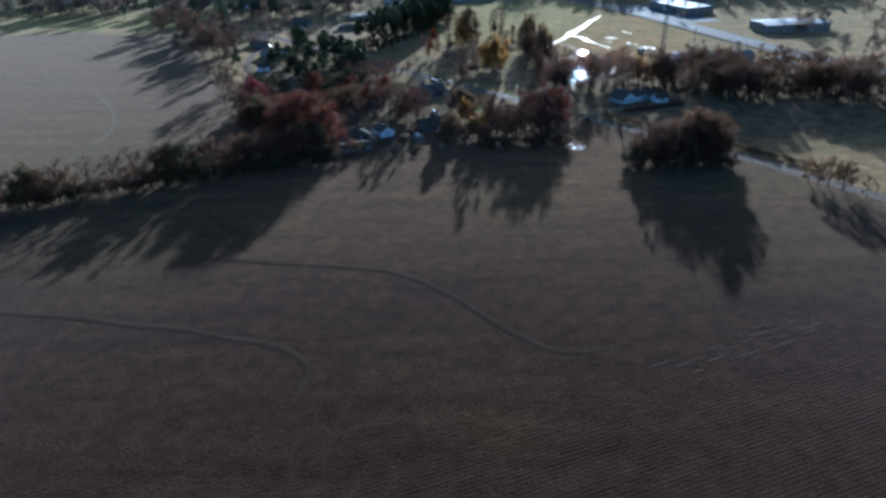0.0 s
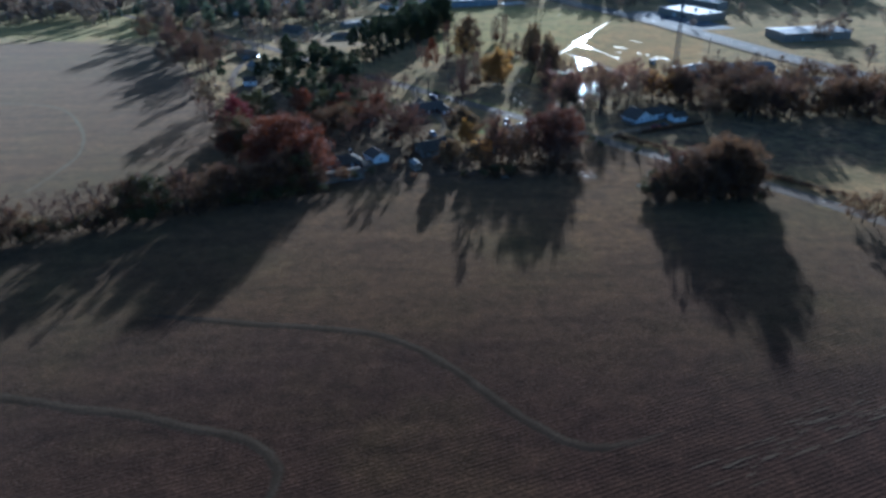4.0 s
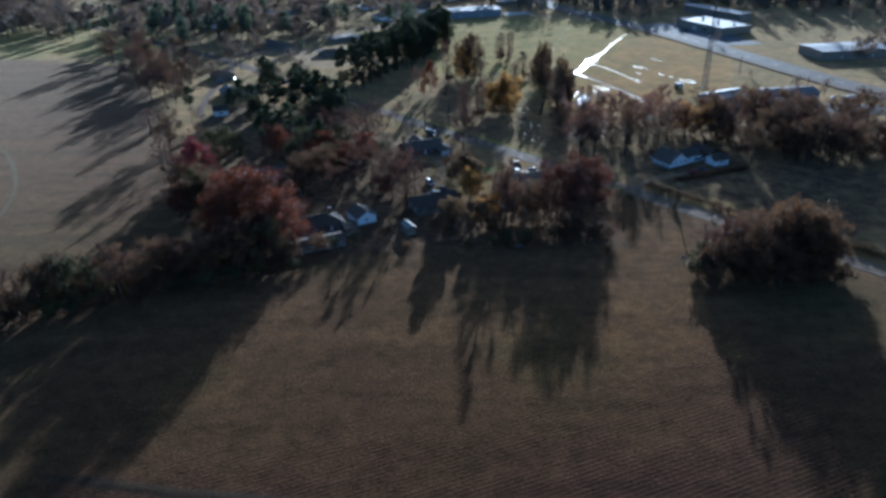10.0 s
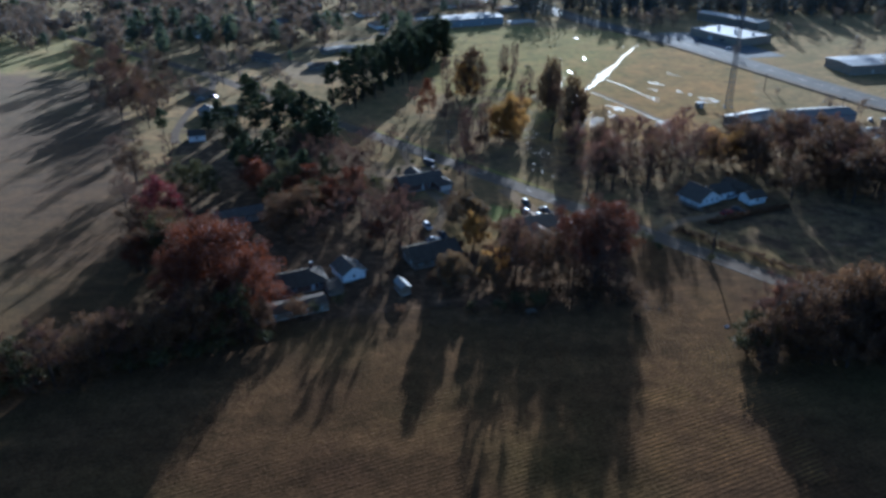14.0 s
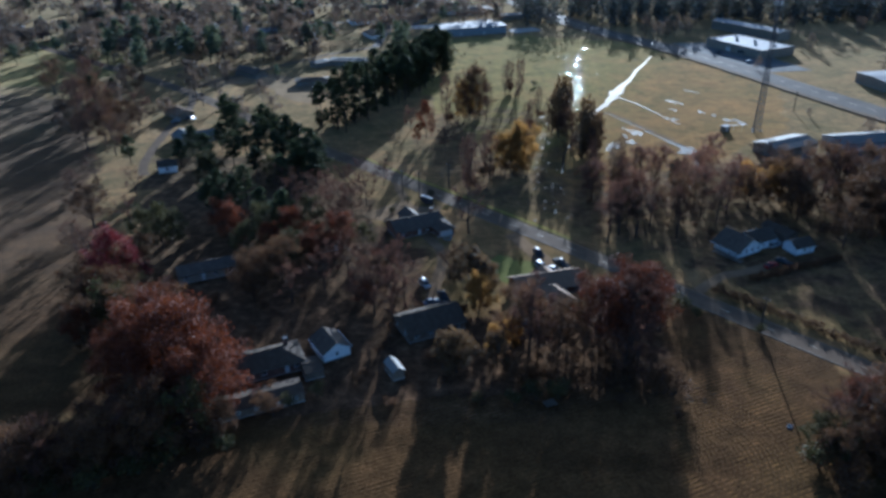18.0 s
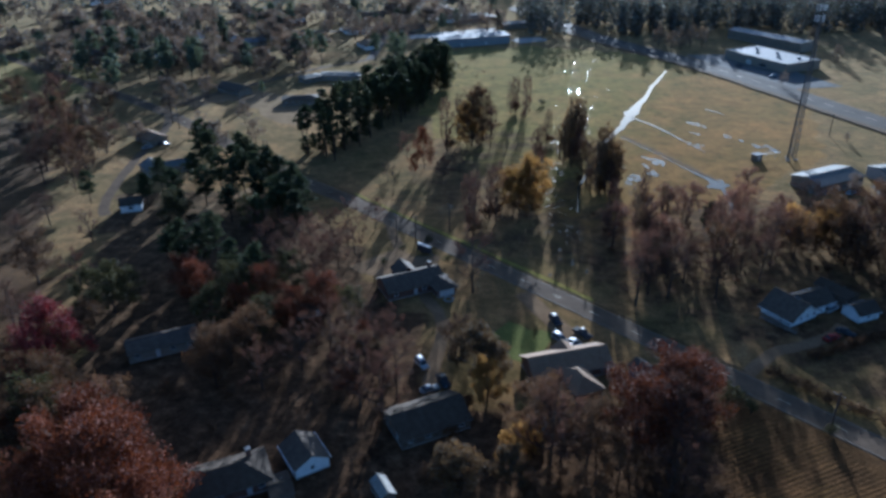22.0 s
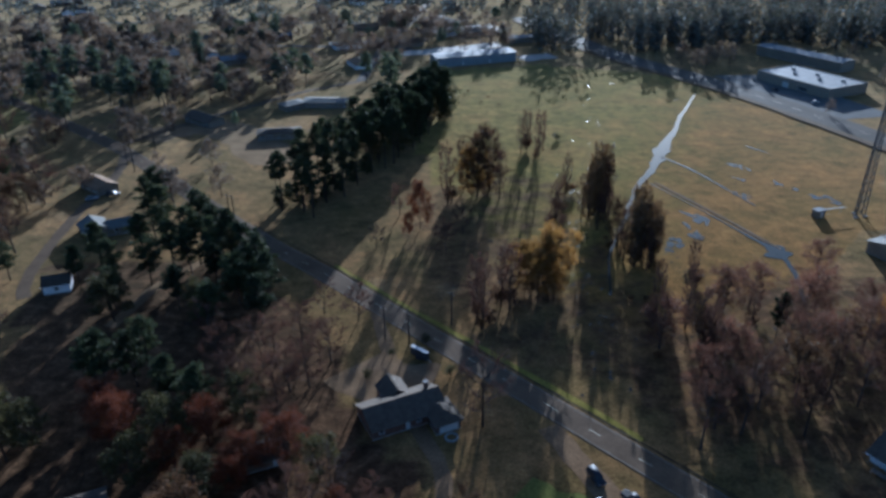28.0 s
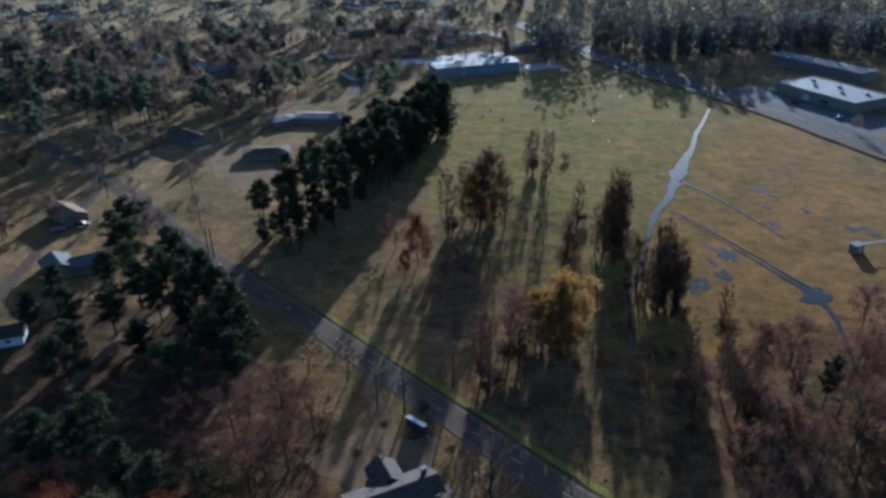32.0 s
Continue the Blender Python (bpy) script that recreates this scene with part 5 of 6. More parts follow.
def roof_hip(parent, L, W, eave, rise, material, over=0.5, label=""):
    a, b, r, t = L / 2 + over, W / 2 + over, max(0.3, L / 2 - W / 2), 0.14
    zo = eave - 0.1
    faces = (("roof_slope", [(-a, -b, zo), (a, -b, zo), (r, 0, eave + rise), (-r, 0, eave + rise)]), ("roof_slope", [(a, b, zo), (-a, b, zo), (-r, 0, eave + rise), (r, 0, eave + rise)]),
             ("roof_hip", [(a, -b, zo), (a, b, zo), (r, 0, eave + rise)]), ("roof_hip", [(-a, b, zo), (-a, -b, zo), (-r, 0, eave + rise)]))
    for nm, vs in faces:
        n = len(vs)
        low = [(x, y, z) for x, y, z in vs]
        up = [(x, y, z + t) for x, y, z in vs]
        part(nm, Geo().add(low + up, [tuple(reversed(range(n))), tuple(range(n, 2 * n))] + [(i, (i + 1) % n, n + (i + 1) % n, n + i) for i in range(n)]), material, parent, label)
    part("ridge_cap", Geo().box(-r, r, -0.14, 0.14, eave + rise + t - 0.02, eave + rise + t + 0.05), material, parent)
    fas = Geo()
    fas.box(-a, a, -b - 0.05, -b, zo - 0.08, zo + 0.12).box(-a, a, b, b + 0.05, zo - 0.08, zo + 0.12).box(-a - 0.05, -a, -b, b, zo - 0.08, zo + 0.12).box(a, a + 0.05, -b, b, zo - 0.08, zo + 0.12)
    part("fascia", fas, M["fascia"], parent)


def house(name, x, y, ang, L, W, eave, rise, wall, roof, label, hip=False, windows=True, doors=(), chimney=None, side_windows=0, category="house", group="", gable=None, garage=None, over=0.45):
    h = thing(name, pose(x, y, 0, 0, 0, ang), label, category, group)
    wm = M[wall]
    part("foundation", Geo().box(-L / 2 - 0.05, L / 2 + 0.05, -W / 2 - 0.05, W / 2 + 0.05, -0.2, 0.25), M["concrete"], h)
    front, back, left, right = [], [], [], []
    taken = []
    if garage:
        front.append((garage[0], garage[1], 0.26, min(eave - 0.25, 2.4)))
        taken.append((garage[0] - 0.5, garage[0] + garage[1] + 0.5))
    for d in doors:
        front.append((d, 1.0, 0.26, min(2.3, eave - 0.2)))
        taken.append((d - 0.6, d + 1.6))
    wins = []
    if windows:
        n = max(1, int(L / 3.6))
        for i in range(n):
            s = -L / 2 + (i + 0.5) * L / n - 0.65
            if all(s + 1.3 < a or s > b for a, b in taken):
                wins.append(s)
    zw = (1.0, min(2.15, eave - 0.3))
    fw = [(s, 1.3, *zw) for s in wins]
    bw = [(-L / 2 + (i + 0.5) * L / max(1, int(L / 4)) - 0.6, 1.2, *zw) for i in range(max(1, int(L / 4)))] if windows else []
    sw = [(-W / 2 + (i + 0.5) * W / side_windows - 0.45, 0.9, *zw) for i in range(side_windows)]
    for nm, axis, at, length, a0, holes in (("front_wall", "x", -W / 2 + 0.1, L, -L / 2, front + fw), ("back_wall", "x", W / 2 - 0.1, L, -L / 2, bw),
                                            ("end_wall", "y", -L / 2 + 0.1, W - 0.4, -W / 2 + 0.2, sw), ("end_wall", "y", L / 2 - 0.1, W - 0.4, -W / 2 + 0.2, sw)):
        g = Geo()
        wall_panel(g, length, eave, holes, axis, at, 0.2, a0)
        wp = part(nm, g, wm, h)
        out = -1 if at < 0 else 1
        for k in holes:
            if k in front:
                opening(wp, axis, at, out, *k, door=True)
            else:
                opening(wp, axis, at, out, *k)
    part("ceiling_deck", Geo().box(-L / 2 + 0.2, L / 2 - 0.2, -W / 2 + 0.2, W / 2 - 0.2, eave - 0.06, eave - 0.01), M["dark"], h)
    if hip:
        roof_hip(h, L, W, eave, rise, M[roof])
    else:
        roof_gable(h, L, W, eave, rise, M[roof], over, M[gable] if gable else wm)
    if chimney:
        cx, cy = chimney
        c = part("chimney", Geo().box(cx - 0.45, cx + 0.45, cy - 0.4, cy + 0.4, eave * 0.5, eave + rise + 1.0), M["brick"], h, "brick chimney")
        part("chimney_cap", Geo().box(cx - 0.55, cx + 0.55, cy - 0.5, cy + 0.5, eave + rise + 1.003, eave + rise + 1.16), M["concrete"], c)
    for k in range(2):
        px = -L * 0.2 + k * L * 0.33
        part("vent_pipe", Geo().tube((px, W * 0.18, eave + rise * 0.4), (px, W * 0.18, eave + rise * 0.64 + 0.5), 0.06, 0.06, 6), M["steel"], h)
    return h


A0 = 24
house("ranch_house", -0.4, 391.0, A0, 17, 9.5, 2.6, 2.3, "brick", "roof_grey", "long brick ranch house with grey shingles and a brick chimney", chimney=(6.6, 1.6), doors=(-1.0,))
house("garage_wing", 8.2, 388.9, A0 - 90, 7.5, 5.6, 2.5, 1.5, "brick", "roof_grey", "brick garage end with a pale garage door", hip=True, windows=False, category="garage")
part("garage_door", Geo().box(3.74, 3.82, -2.2, 2.2, 0.2, 2.2), M["trim"], bpy.data.objects["garage_wing"], "pale garage door")
house("rear_gable_wing", -2.4, 397.2, A0 - 90, 6.0, 5.4, 2.6, 1.9, "brick", "roof_grey", "rear gabled wing of a brick house", windows=False, category="house wing")
house("dark_roof_house", 3.6, 331.6, A0, 15.6, 10.5, 2.5, 2.6, "wood", "roof_dark", "long low house under a dark shingle roof", doors=(2.0,), side_windows=2)
house("tan_roof_house", 36.8, 350.0, 14, 19, 9.0, 2.6, 2.4, "brick", "roof_tan", "brick house with a tan shingle roof among oaks", doors=(-4.0,), over=0.6)
house("front_gable_wing", 37.3, 353.6, 14 - 90, 5.0, 4.6, 2.6, 1.5, "brick", "roof_tan", "front gabled wing of a tan-roofed house", windows=False, category="house wing")
house("tan_house_wing", 38.4, 342.4, 14 - 84, 9.5, 6.5, 2.6, 1.9, "brick", "roof_tan", "rear wing of a brick house with tan shingles", hip=True, category="house wing")
house("side_shed", 54.6, 345.6, 14 - 78, 6.5, 4.6, 2.3, 1.3, "blue_wall", "roof_grey", "small gabled shed beside the tan-roofed house", windows=False, category="shed")
house("small_dark_house", -27.6, 378.6, 20, 8.5, 5.6, 2.4, 1.4, "wood", "roof_dark", "small dark-roofed outbuilding among bare trees", windows=False, doors=(1.0,), category="outbuilding")
house("lean_to", -24.4, 312.6, A0 - 2, 4.2, 6.0, 2.1, 0.5, "wood", "roof_dark", "low lean-to with a dark roof beside the brick house", windows=False, category="lean-to", over=0.2)
house("white_house", 100.2, 371.7, A0 - 86, 9.0, 10.4, 2.5, 3.2, "siding", "roof_grey", "white-sided house with a steep slate-grey gable roof", side_windows=4, doors=(1.0,), over=0.9)
house("white_house_wing", 107.3, 375.2, A0, 9.5, 7.5, 2.8, 2.2, "siding", "roof_grey", "white-sided wing with a slate-grey roof", category="house wing", windows=True)
house("pole_barn", 116.8, 379.6, A0 - 86, 10, 4.6, 3.0, 1.1, "wood", "roof_dark", "dark long open-sided shed", windows=False, category="shed")
house("white_cottage", 118.6, 370.2, 18, 6.8, 5.6, 2.5, 1.7, "siding", "roof_grey", "small white cottage with a grey roof", doors=(1.4,))
house("long_house", -62.0, 362.8, A0, 16.5, 7.0, 2.6, 1.5, "tan_wall", "roof_grey", "long narrow house with a grey roof under trees", doors=(-2.0,), over=0.3)
house("hip_roof_house", -35.0, 315.2, A0 - 2, 15.5, 9.0, 2.5, 2.2, "brick", "roof_dark", "brick house with a dark hipped roof under oaks", hip=True, chimney=(4.8, 2.0), doors=(3.0,))
house("mobile_home", -35.4, 300.6, A0 - 2, 21, 6.0, 2.2, 0.7, "wood", "roof_dark", "long drab mobile home with a dark low roof", doors=(4.0,), over=0.2, category="mobile home")
house("white_garage", -20.9, 321.2, A0 - 84, 8.0, 7.0, 2.6, 2.0, "siding", "roof_grey", "small white gabled garage with a grey roof", windows=False, side_windows=1, category="garage")
house("garden_shed", -4.8, 311.2, A0 - 88, 5.2, 2.8, 2.3, 1.0, "wood", "roof_shed", "small wooden shed with a pale metal roof", windows=False, category="shed", over=0.2)
house("garden_shed", 27.2, 329.2, A0 - 10, 2.8, 2.4, 1.9, 0.6, "blue_wall", "roof_metal", "tiny blue shed with a white roof", windows=False, category="shed", over=0.15)
house("small_white_house", -100.4, 451.4, 16, 7.0, 6.0, 2.8, 1.8, "siding", "roof_grey", "small white house with two windows under pines", doors=())
house("blue_roof_house", -104.4, 489.2, A0 - 76, 10.5, 8.0, 2.6, 1.9, "tan_wall", "roof_blue", "house with a blue metal roof beside the side road")
house("blue_roof_wing", -96.0, 491.4, A0, 9.5, 7.0, 2.6, 1.6, "tan_wall", "roof_blue", "blue-roofed wing of a house", category="house wing")
house("corner_house", -118.5, 529.0, A0 - 66, 14, 8, 2.6, 1.8, "tan_wall", "roof_tan", "tan house by the side road")
house("crossroads_house", -100, 613, A0 - 64, 19, 9, 2.7, 2.2, "tan_wall", "roof_grey", "grey-roofed house on bare tan ground")
house("low_house", -60, 589.4, 8, 19, 9, 2.7, 1.0, "tan_wall", "roof_grey", "low grey-roofed house behind the pines", hip=True)
house("blue_long_house", -44, 640, -6, 24, 10, 2.8, 0.8, "tan_wall", "roof_blue", "long house with a blue metal roof", hip=True)
house("blue_long_house", -61, 636, 40, 12, 8, 2.8, 0.7, "tan_wall", "roof_blue", "blue-roofed end of a long house", hip=True)
house("long_warehouse", 38.5, 736, 17, 53, 15, 5.6, 0.5, "blue_wall", "roof_metal", "long low warehouse with a pale metal roof", windows=False, doors=(-10, 8), category="warehouse")
house("far_shop", 76, 800, 10, 19, 10, 3.4, 0.9, "tan_wall", "roof_metal", "far shop with a bright roof", category="shop")
house("metal_workshop", 155.5, 462, A0, 23, 13, 3.8, 1.5, "tan_wall", "roof_blue", "metal workshop with a dull grey-blue roof near the mast", doors=(-6, 4), category="workshop")
house("blue_workshop", 190, 466, 8, 28, 13, 4.0, 1.5, "blue_wall", "roof_blue", "dull blue metal workshop", windows=False, doors=(-6, 5), category="workshop")
house("carport", 217, 454, 18, 7, 5, 3.4, 0.5, "wood", "roof_metal", "small carport with a pale roof", windows=False, category="carport")
house("highway_store", 274, 568, 9, 52, 24, 5.2, 0.6, "tan_wall", "roof_metal", "large store with a pale roof beyond the highway", windows=False, doors=(-12, 10), category="store")
house("highway_store", 245, 722, A0 - 86, 60, 13, 5.6, 1.0, "tan_wall", "roof_metal", "long building behind the store", windows=False, category="store")


def flat_store(name, x, y, ang, L, W, h, label):
    s = thing(name, pose(x, y, 0, 0, 0, ang), label, "store")
    g = Geo()
    wall_panel(g, L, h, [(-6, 4, 0.2, 3.0), (4, 6, 0.6, 2.8)], "x", -W / 2 + 0.15, 0.3, -L / 2)
    fw = part("front_wall", g, M["tan_wall"], s)
    opening(fw, "x", -W / 2 + 0.15, -1, -6, 4, 0.2, 3.0, door=True)
    opening(fw, "x", -W / 2 + 0.15, -1, 4, 6, 0.6, 2.8)
    for nm, b in (("back_wall", (-L / 2, L / 2, W / 2 - 0.3, W / 2)), ("end_wall", (-L / 2, -L / 2 + 0.3, -W / 2 + 0.3, W / 2 - 0.3)), ("end_wall", (L / 2 - 0.3, L / 2, -W / 2 + 0.3, W / 2 - 0.3))):
        part(nm, Geo().box(*b, 0, h), M["tan_wall"], s)
    part("roof_deck", Geo().box(-L / 2 + 0.3, L / 2 - 0.3, -W / 2 + 0.3, W / 2 - 0.3, h - 0.6, h - 0.35), M["roof_metal"], s, "pale flat roof")
    for k in range(5):
        ux, uy = -L * 0.36 + k * L * 0.17, (-1) ** k * W * 0.14
        u = part("roof_unit", Geo().box(ux, ux + 1.8, uy, uy + 1.4, h - 0.35, h + 0.7), M["steel"], s, "grey rooftop air unit")
        part("unit_fan", Geo().tube((ux + 0.9, uy + 0.7, h + 0.7), (ux + 0.9, uy + 0.7, h + 0.82), 0.5, 0.5, 10), M["dark"], u)
    return s


flat_store("flat_roof_store", 221, 663, A0 - 90, 48, 29, 5.6, "large store with a pale flat roof beside the highway")
FAR = [(-47, 784, 16), (-37, 854, 18), (-3, 790, 18), (22, 878, 34), (45, 830, 28), (-116, 744, 16), (-105, 775, 15), (-174, 734, 14), (-192, 828, 16), (-99, 821, 18), (-86, 750, 16), (-243, 777, 15), (-345, 978, 18), (-298, 959, 18), (-134, 761, 15)]
for i in range(48):
    FAR.append((rng.uniform(-390, 50), rng.uniform(700, 1040), rng.uniform(12, 19)))
for i, (x, y, L) in enumerate(FAR):
    if x > -20 and y < 770:
        continue
    house("suburb_house", x, y, rng.choice([A0, A0 - 90, A0 + 4, A0 - 84]), L, L * 0.55, 2.8, 2.0, rng.choice(["tan_wall", "siding", "brick"]), rng.choice(["roof_metal", "roof_grey", "roof_grey", "roof_tan"]),
          "far suburb house among trees", hip=rng.random() < 0.4, windows=False, group="suburb houses")


# ---- vehicles ----
def car(name, x, y, ang, paint, label, kind="sedan", z=0.06):
    c = thing(name, pose(x, y, z, 0, 0, ang), label, "car" if kind != "pickup" else "pickup")
    L, Wd = {"sedan": (4.7, 1.8), "suv": (4.8, 1.9), "pickup": (5.6, 1.95)}[kind]
    H, h = {"sedan": (1.45, 0.92), "suv": (1.8, 1.05), "pickup": (1.85, 1.1)}[kind]
    body = part("body", bevelled(-L / 2, L / 2, -Wd / 2, Wd / 2, 0.3, h, 0.13), M[paint], c, smooth=True)
    f0, f1, r0, r1 = {"sedan": (0.95, 0.25, -1.75, -1.2), "suv": (1.2, 0.6, -2.3, -2.05), "pickup": (1.1, 0.55, -0.9, -0.75)}[kind]
    w0, w1 = Wd / 2 - 0.08, Wd / 2 - 0.24
    cab = Geo().add([(f0, -w0, h - 0.03), (f0, w0, h - 0.03), (r0, w0, h - 0.03), (r0, -w0, h - 0.03), (f1, -w1, H - 0.07), (f1, w1, H - 0.07), (r1, w1, H - 0.07), (r1, -w1, H - 0.07)],
                    [(3, 2, 1, 0), (4, 5, 6, 7), (0, 1, 5, 4), (1, 2, 6, 5), (2, 3, 7, 6), (3, 0, 4, 7)])
    part("cabin_glass", cab, M["car_glass"], c, "dark car windows")
    part("roof", bevelled(r1 - 0.04, f1 + 0.04, -w1 - 0.03, w1 + 0.03, H - 0.09, H, 0.04), M[paint], c, smooth=True)
    for s in (-1, 1):
        for px0, px1 in ((f0, f1), (r0, r1)):
            part("pillar", Geo().tube((px0, s * w0, h - 0.03), (px1, s * w1, H - 0.06), 0.05, 0.05, 5), M[paint], c)
    if kind == "pickup":
        part("bed", Geo().box(-L / 2 + 0.15, -1.0, -Wd / 2 + 0.15, Wd / 2 - 0.15, h + 0.002, h + 0.02), M["dark"], c, "dark pickup bed")
    for sx in (-1, 1):
        for sy in (-1, 1):
            wx, wy = sx * L * 0.31, sy * (Wd / 2 - 0.1)
            ty = part("tyre", Geo().tube((wx, wy - 0.11, 0.33), (wx, wy + 0.11, 0.33), 0.33, 0.33, 14), M["tyre"], c)
            part("rim", Geo().tube((wx, wy + sy * 0.1, 0.33), (wx, wy + sy * 0.125, 0.33), 0.2, 0.18, 10), M["steel"], ty)
        for sy in (-1, 1):
            ex = sx * L / 2
            part("headlight" if sx > 0 else "tail_light", Geo().box(min(ex, ex + sx * 0.02), max(ex, ex + sx * 0.02), sy * 0.62 - 0.16, sy * 0.62 + 0.16, h - 0.3, h - 0.14), M["lamp_white" if sx > 0 else "lamp_red"], c)
    return c


car("parked_suv", 2.6, 352.6, -62, "car_white", "white sport utility vehicle parked on a dirt yard", "suv")
car("parked_car", 4.4, 342.8, 20, "car_silver", "pale car parked behind the dark-roofed house")
car("parked_pickup", 7.6, 345.6, -70, "car_dark", "dark pickup parked beside the house", "pickup")
car("parked_suv", 37.4, 361.8, -58, "car_silver", "silver car parked in front of the tan-roofed house", "suv")
car("parked_car", 40.9, 359.6, -60, "car_white", "white car parked in front of the tan-roofed house")
car("parked_pickup", 43.6, 364.0, -56, "car_dark", "dark pickup parked in the drive", "pickup")
car("parked_car", 39.6, 357.6, -60, "car_silver", "silver car parked by the house wall")
car("parked_suv", 37.8, 370.4, -70, "car_dark", "dark vehicle at the drive's entrance", "suv")
car("parked_car", 105.6, 359.6, 25, "car_red", "red car parked before the white house")
car("parked_suv", 112.4, 373.2, 30, "car_white", "white vehicle parked beside the white house", "suv")
car("parked_car", 110.4, 361.8, -50, "car_dark", "dark car parked before the white house")
car("parked_car", -31.6, 322.6, 20, "car_white", "white car parked behind the hipped-roof house")
car("parked_car", -117.0, 518.0, 30, "car_silver", "silver car parked by the corner house")
car("parked_suv", -110.5, 521.5, 0, "car_dark", "dark vehicle parked by the corner house", "suv")
for i, (x, y) in enumerate([(207, 628), (209, 632), (198, 655), (160, 452.5), (196, 452), (205, 448), (222, 446), (213, 463), (186, 452)]):
    car("parked_car", x, y, 25 + 40 * (i % 3), ("car_white", "car_silver", "car_dark")[i % 3], "car parked on a pale lot", z=0.07)

# box trailer beside the road
tr = thing("box_trailer", pose(3.6, 412.4, 0, 0, 0, -42), "white-roofed box trailer parked by the road", "trailer")
part("body", bevelled(-2.6, 2.6, -0.55, 0.55, 0.55, 2.7, 0.06), M["car_dark"], tr)
part("roof", bevelled(-2.65, 2.65, -0.58, 0.58, 2.7, 2.8, 0.04), M["car_white"], tr, "bright white roof")
part("tow_bar", Geo().box(2.6, 3.7, -0.06, 0.06, 0.5, 0.62), M["steel"], tr)
for sx in (-0.5, 0.5):
    for sy in (-1, 1):
        part("wheel", Geo().tube((sx, sy * 0.55 - 0.1, 0.34), (sx, sy * 0.55 + 0.1, 0.34), 0.34, 0.34, 12), M["tyre"], tr)

# ---- mast ----
mast = thing("radio_mast", pose(154.6, 490, 0, 0, 0, 10), "tall steel lattice mast with antenna panels on top", "mast")
HM, RB, RT = 58.5, 2.0, 0.55
def leg_at(k, z):
    a = radians(90 + 120 * k)
    r = RB + (RT - RB) * z / HM
    return Vector((math.cos(a) * r, math.sin(a) * r, z))
for k in range(3):
    part("leg", Geo().tube(leg_at(k, 0), leg_at(k, HM), 0.2, 0.13, 6), M["mast_steel"], mast)
    part("footing", Geo().box(*(leg_at(k, 0).x + s for s in (-0.6, 0.6)), *(leg_at(k, 0).y + s for s in (-0.6, 0.6)), -0.1, 0.4), M["concrete"], mast)
zs = [0.0]
while zs[-1] < HM - 1.5:
    zs.append(zs[-1] + 3.4 - 1.9 * zs[-1] / HM)
for a, b in zip(zs, zs[1:]):
    for k in range(3):
        j = (k + 1) % 3
        part("brace", Geo().tube(leg_at(k, a), leg_at(j, b), 0.085, 0.085, 4), M["mast_steel"], mast)
        part("brace", Geo().tube(leg_at(j, a), leg_at(k, b), 0.085, 0.085, 4), M["mast_steel"], mast)
        part("strut", Geo().tube(leg_at(k, b), leg_at(j, b), 0.075, 0.075, 4), M["mast_steel"], mast)
part("cable_run", Geo().tube((0.3, -RB * 0.42, 1), (0.1, -RT * 0.4, HM), 0.16, 0.12, 5), M["dark"], mast)
for z in (HM - 2.5, HM + 1.5):
    ring = Geo()
    for k in range(3):
        a, b = radians(30 + 120 * k), radians(150 + 120 * k)
        ring.tube((2.3 * math.cos(a), 2.3 * math.sin(a), z), (2.3 * math.cos(b), 2.3 * math.sin(b), z), 0.07, 0.07, 5)
        ring.tube((0, 0, z), (2.3 * math.cos(a), 2.3 * math.sin(a), z), 0.07, 0.07, 5)
    plat = part("antenna_frame", ring, M["mast_steel"], mast)
    for k in range(9):
        s, q = k // 3, (k % 3 - 1) * 0.8
        a = radians(90 + 120 * s)
        cx, cy = 1.25 * math.cos(a) - q * math.sin(a) * 1.6, 1.25 * math.sin(a) + q * math.cos(a) * 1.6
        part("antenna_panel", Geo().tube((cx, cy, z - 0.9), (cx, cy, z + 1.3), 0.2, 0.2, 6), M["antenna"], plat)
part("tip", Geo().tube((0, 0, HM), (0, 0, HM + 3.2), 0.08, 0.04, 5), M["mast_steel"], mast)
hut = thing("equipment_hut", pose(140.6, 490.2, 0, 0, 0, A0), "small equipment hut with a pale flat roof", "hut")
part("wall", Geo().box(-1.8, 1.8, -1.3, 1.3, 0, 2.5), M["tan_wall"], hut)
part("roof", bevelled(-2.0, 2.0, -1.5, 1.5, 2.5, 2.7, 0.05), M["roof_metal"], hut, "pale flat roof")
part("door", Geo().box(-0.5, 0.5, -1.34, -1.303, 0.1, 2.1), M["trim"], hut)
br = thing("cable_bridge", pose(140.6, 490.2, 0, 0, 0, 10), "steel cable bridge between hut and mast", "cable bridge")
part("tray", Geo().box(2.1, 10.4, -0.2, 0.2, 2.5, 2.58), M["steel"], br)
for px in (4.0, 8.6):
    part("post", Geo().tube((px, 0, 0), (px, 0, 2.5), 0.06, 0.06, 6), M["steel"], br)

# ---- utility poles ----
def pole(x, y, h, ang):
    p = thing("utility_pole", pose(x, y, 0, 0, 0, ang), "weathered wooden utility pole with a crossarm", "pole", "utility poles")
    part("shaft", Geo().tube((0, 0, -0.3), (0, 0, h), 0.24, 0.17, 8), M["bark"], p)
    arm = part("crossarm", Geo().box(-1.15, 1.15, -0.17, -0.08, h - 0.75, h - 0.62), M["wood"], p)
    for k in (-1.0, -0.5, 1.0):
        part("insulator", Geo().tube((k, -0.12, h - 0.62), (k, -0.12, h - 0.45), 0.05, 0.03, 6), M["antenna"], arm)
    return p


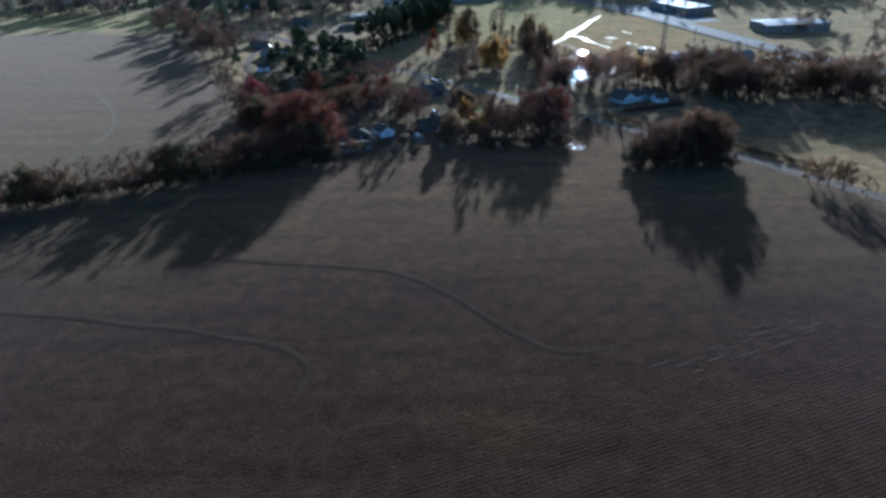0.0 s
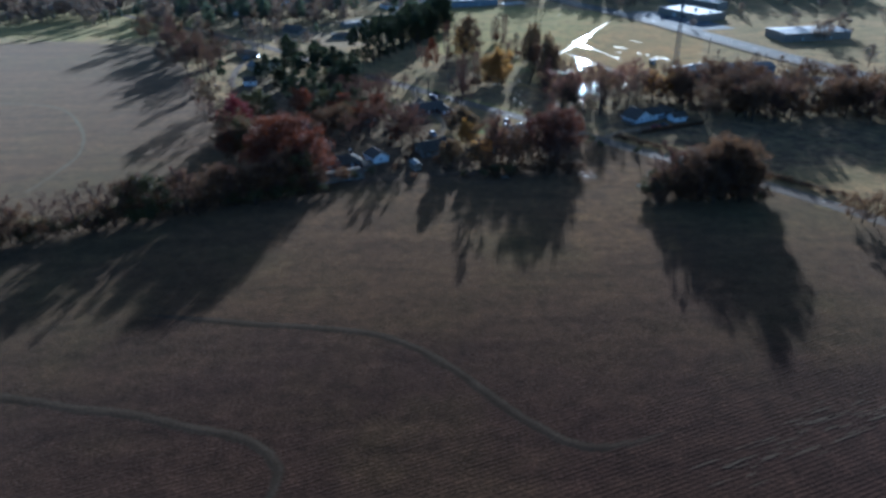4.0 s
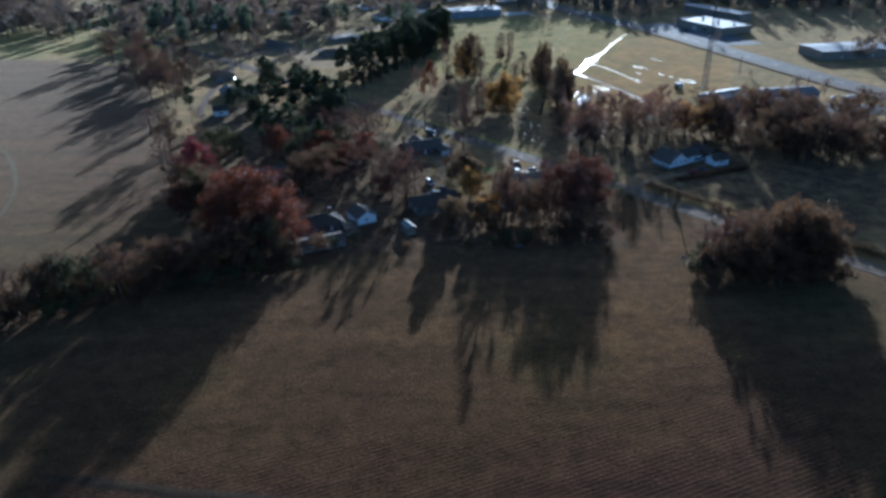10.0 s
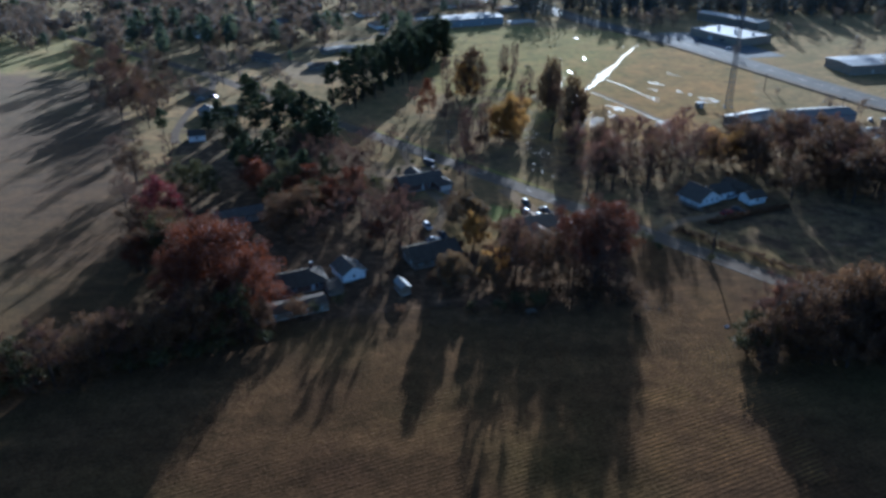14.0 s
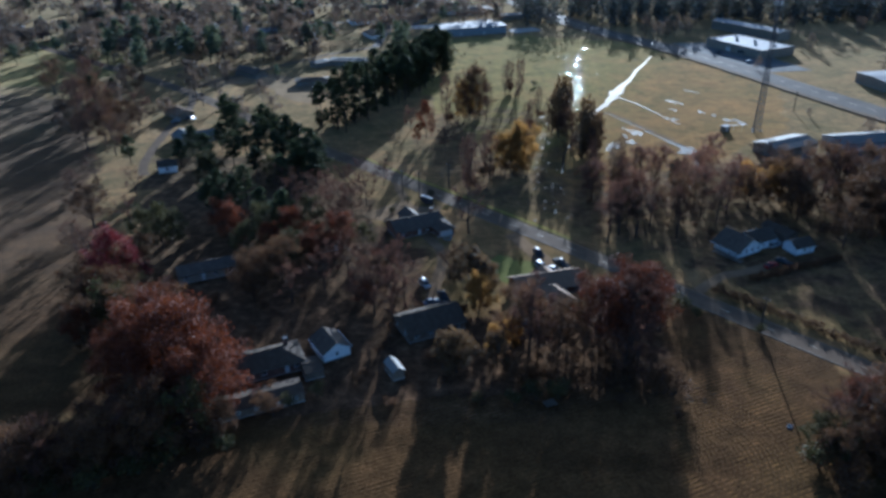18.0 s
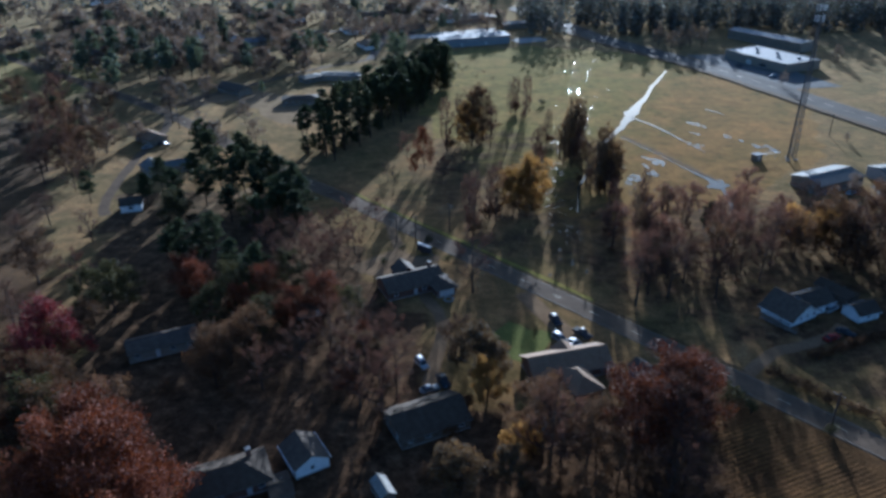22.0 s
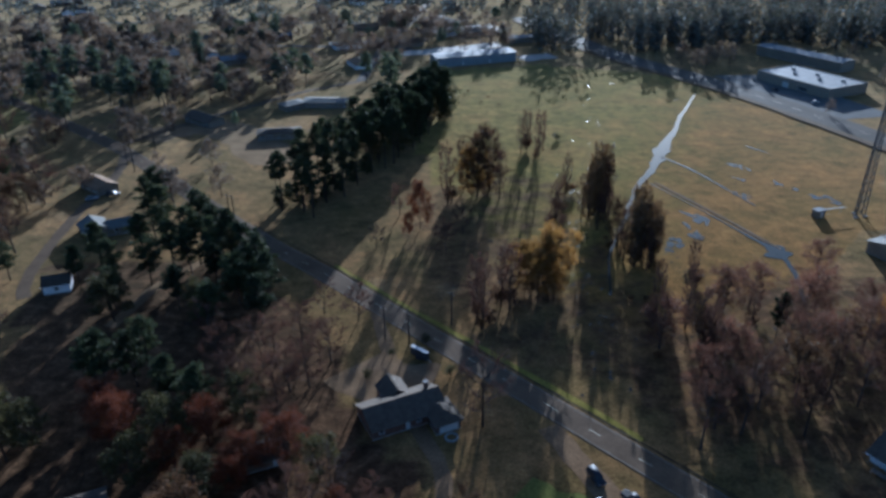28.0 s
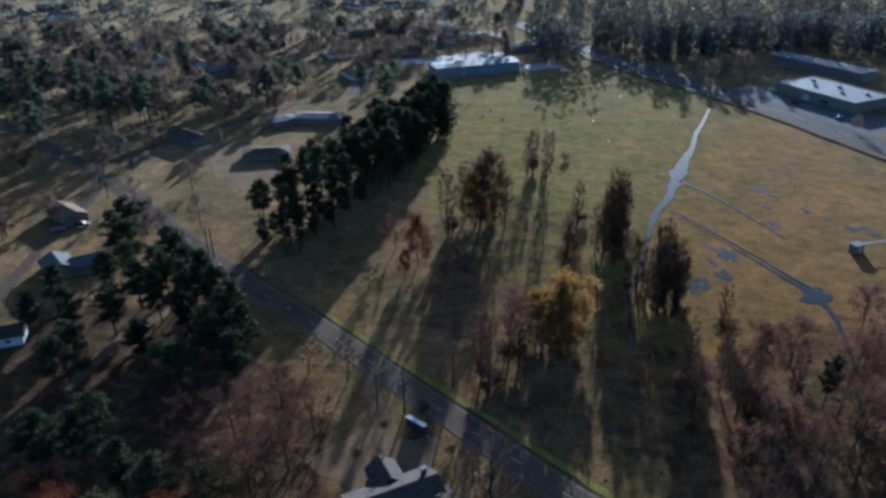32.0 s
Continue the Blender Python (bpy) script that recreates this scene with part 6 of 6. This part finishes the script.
for x, y in ((-5.2, 421.0), (0.9, 418.4), (12.0, 427.4), (-111.6, 574.1), (-111.3, 547), (-116.8, 555), (-59.7, 495.8), (-61.4, 496.6), (-88.4, 524.7), (88.4, 326), (121, 301), (186, 520), (202, 470)):
    pole(x, y, 10.0, -49)

# ---- small things in the yards ----
rp = thing("wooden_ramp", pose(95.0, 366.2, 0, 0, 0, -56), "long weathered wooden ramp beside the white house", "ramp")
for k in range(9):
    part("plank", Geo().box(-5.0 + k * 1.12, -3.92 + k * 1.12, -0.7, 0.7, 0.55, 0.61), M["wood"], rp)
for k in range(5):
    for sy in (-0.66, 0.66):
        part("post", Geo().box(-4.9 + k * 2.4, -4.8 + k * 2.4, sy - 0.05, sy + 0.05, 0, 1.5), M["wood"], rp)
for sy in (-0.66, 0.66):
    part("handrail", Geo().box(-5.0, 5.1, sy - 0.04, sy + 0.04, 1.5, 1.58), M["wood"], rp)

st = thing("wooden_pallet_stack", pose(29.9, 298.4, 0, 0, 0, 20), "pale weathered wooden platform in brush", "platform")
for k in range(6):
    part("plank", Geo().box(-1.4, 1.4, -1.0 + k * 0.36, -0.74 + k * 0.36, 0.5, 0.56), M["wood"], st)
for sx in (-1.2, 1.2):
    for sy in (-0.8, 0.8):
        part("leg", Geo().box(sx - 0.06, sx + 0.06, sy - 0.06, sy + 0.06, 0, 0.5), M["wood"], st)
for x, y, a in ((87.6, 285.0, 20), (79.4, 289.2, 50)):
    tin = thing("tin_sheet", pose(x, y, 0.16, 0, 0, a), "bright sheet of corrugated tin lying in the brush", "metal sheet")
    rib = Geo()
    for k in range(10):
        x0 = -0.75 + 0.15 * k
        rib.add([(x0, -0.5, 0), (x0 + 0.075, -0.5, 0.04), (x0 + 0.15, -0.5, 0), (x0, 0.5, 0), (x0 + 0.075, 0.5, 0.04), (x0 + 0.15, 0.5, 0), (x0, -0.5, -0.01), (x0 + 0.15, -0.5, -0.01), (x0, 0.5, -0.01), (x0 + 0.15, 0.5, -0.01)],
                [(0, 1, 4, 3), (1, 2, 5, 4), (6, 8, 9, 7)])
    part("sheet", rib, M["roof_metal"], tin)
    for u in (-0.5, 0.5):
        part("timber", Geo().box(u - 0.05, u + 0.05, -0.45, 0.45, -0.17, -0.012), M["wood"], tin)
ring = Geo()
for k in range(14):
    a, b = 2 * math.pi * k / 14, 2 * math.pi * (k + 1) / 14
    ring.tube((1.3 * math.cos(a), 1.3 * math.sin(a), 0.25), (1.3 * math.cos(b), 1.3 * math.sin(b), 0.25), 0.24, 0.24, 6, caps=False)
o = solid("planter_ring", ring, M["concrete"], "round pale flower-bed ring in the yard", "planter")
o.location = (10.2, 383.4, 0)
plant("shrub_olive", 31.3, 362.5, 4.6, 0.4, "garden bushes")
plant("shrub_olive", 65, 577, 3.4, 1.6, "field bushes")
for x, y in ((41, 650), (36, 640), (31, 662), (45, 634), (28, 655)):
    plant("shrub", x, y, 1.2, 1.4, "field bushes")
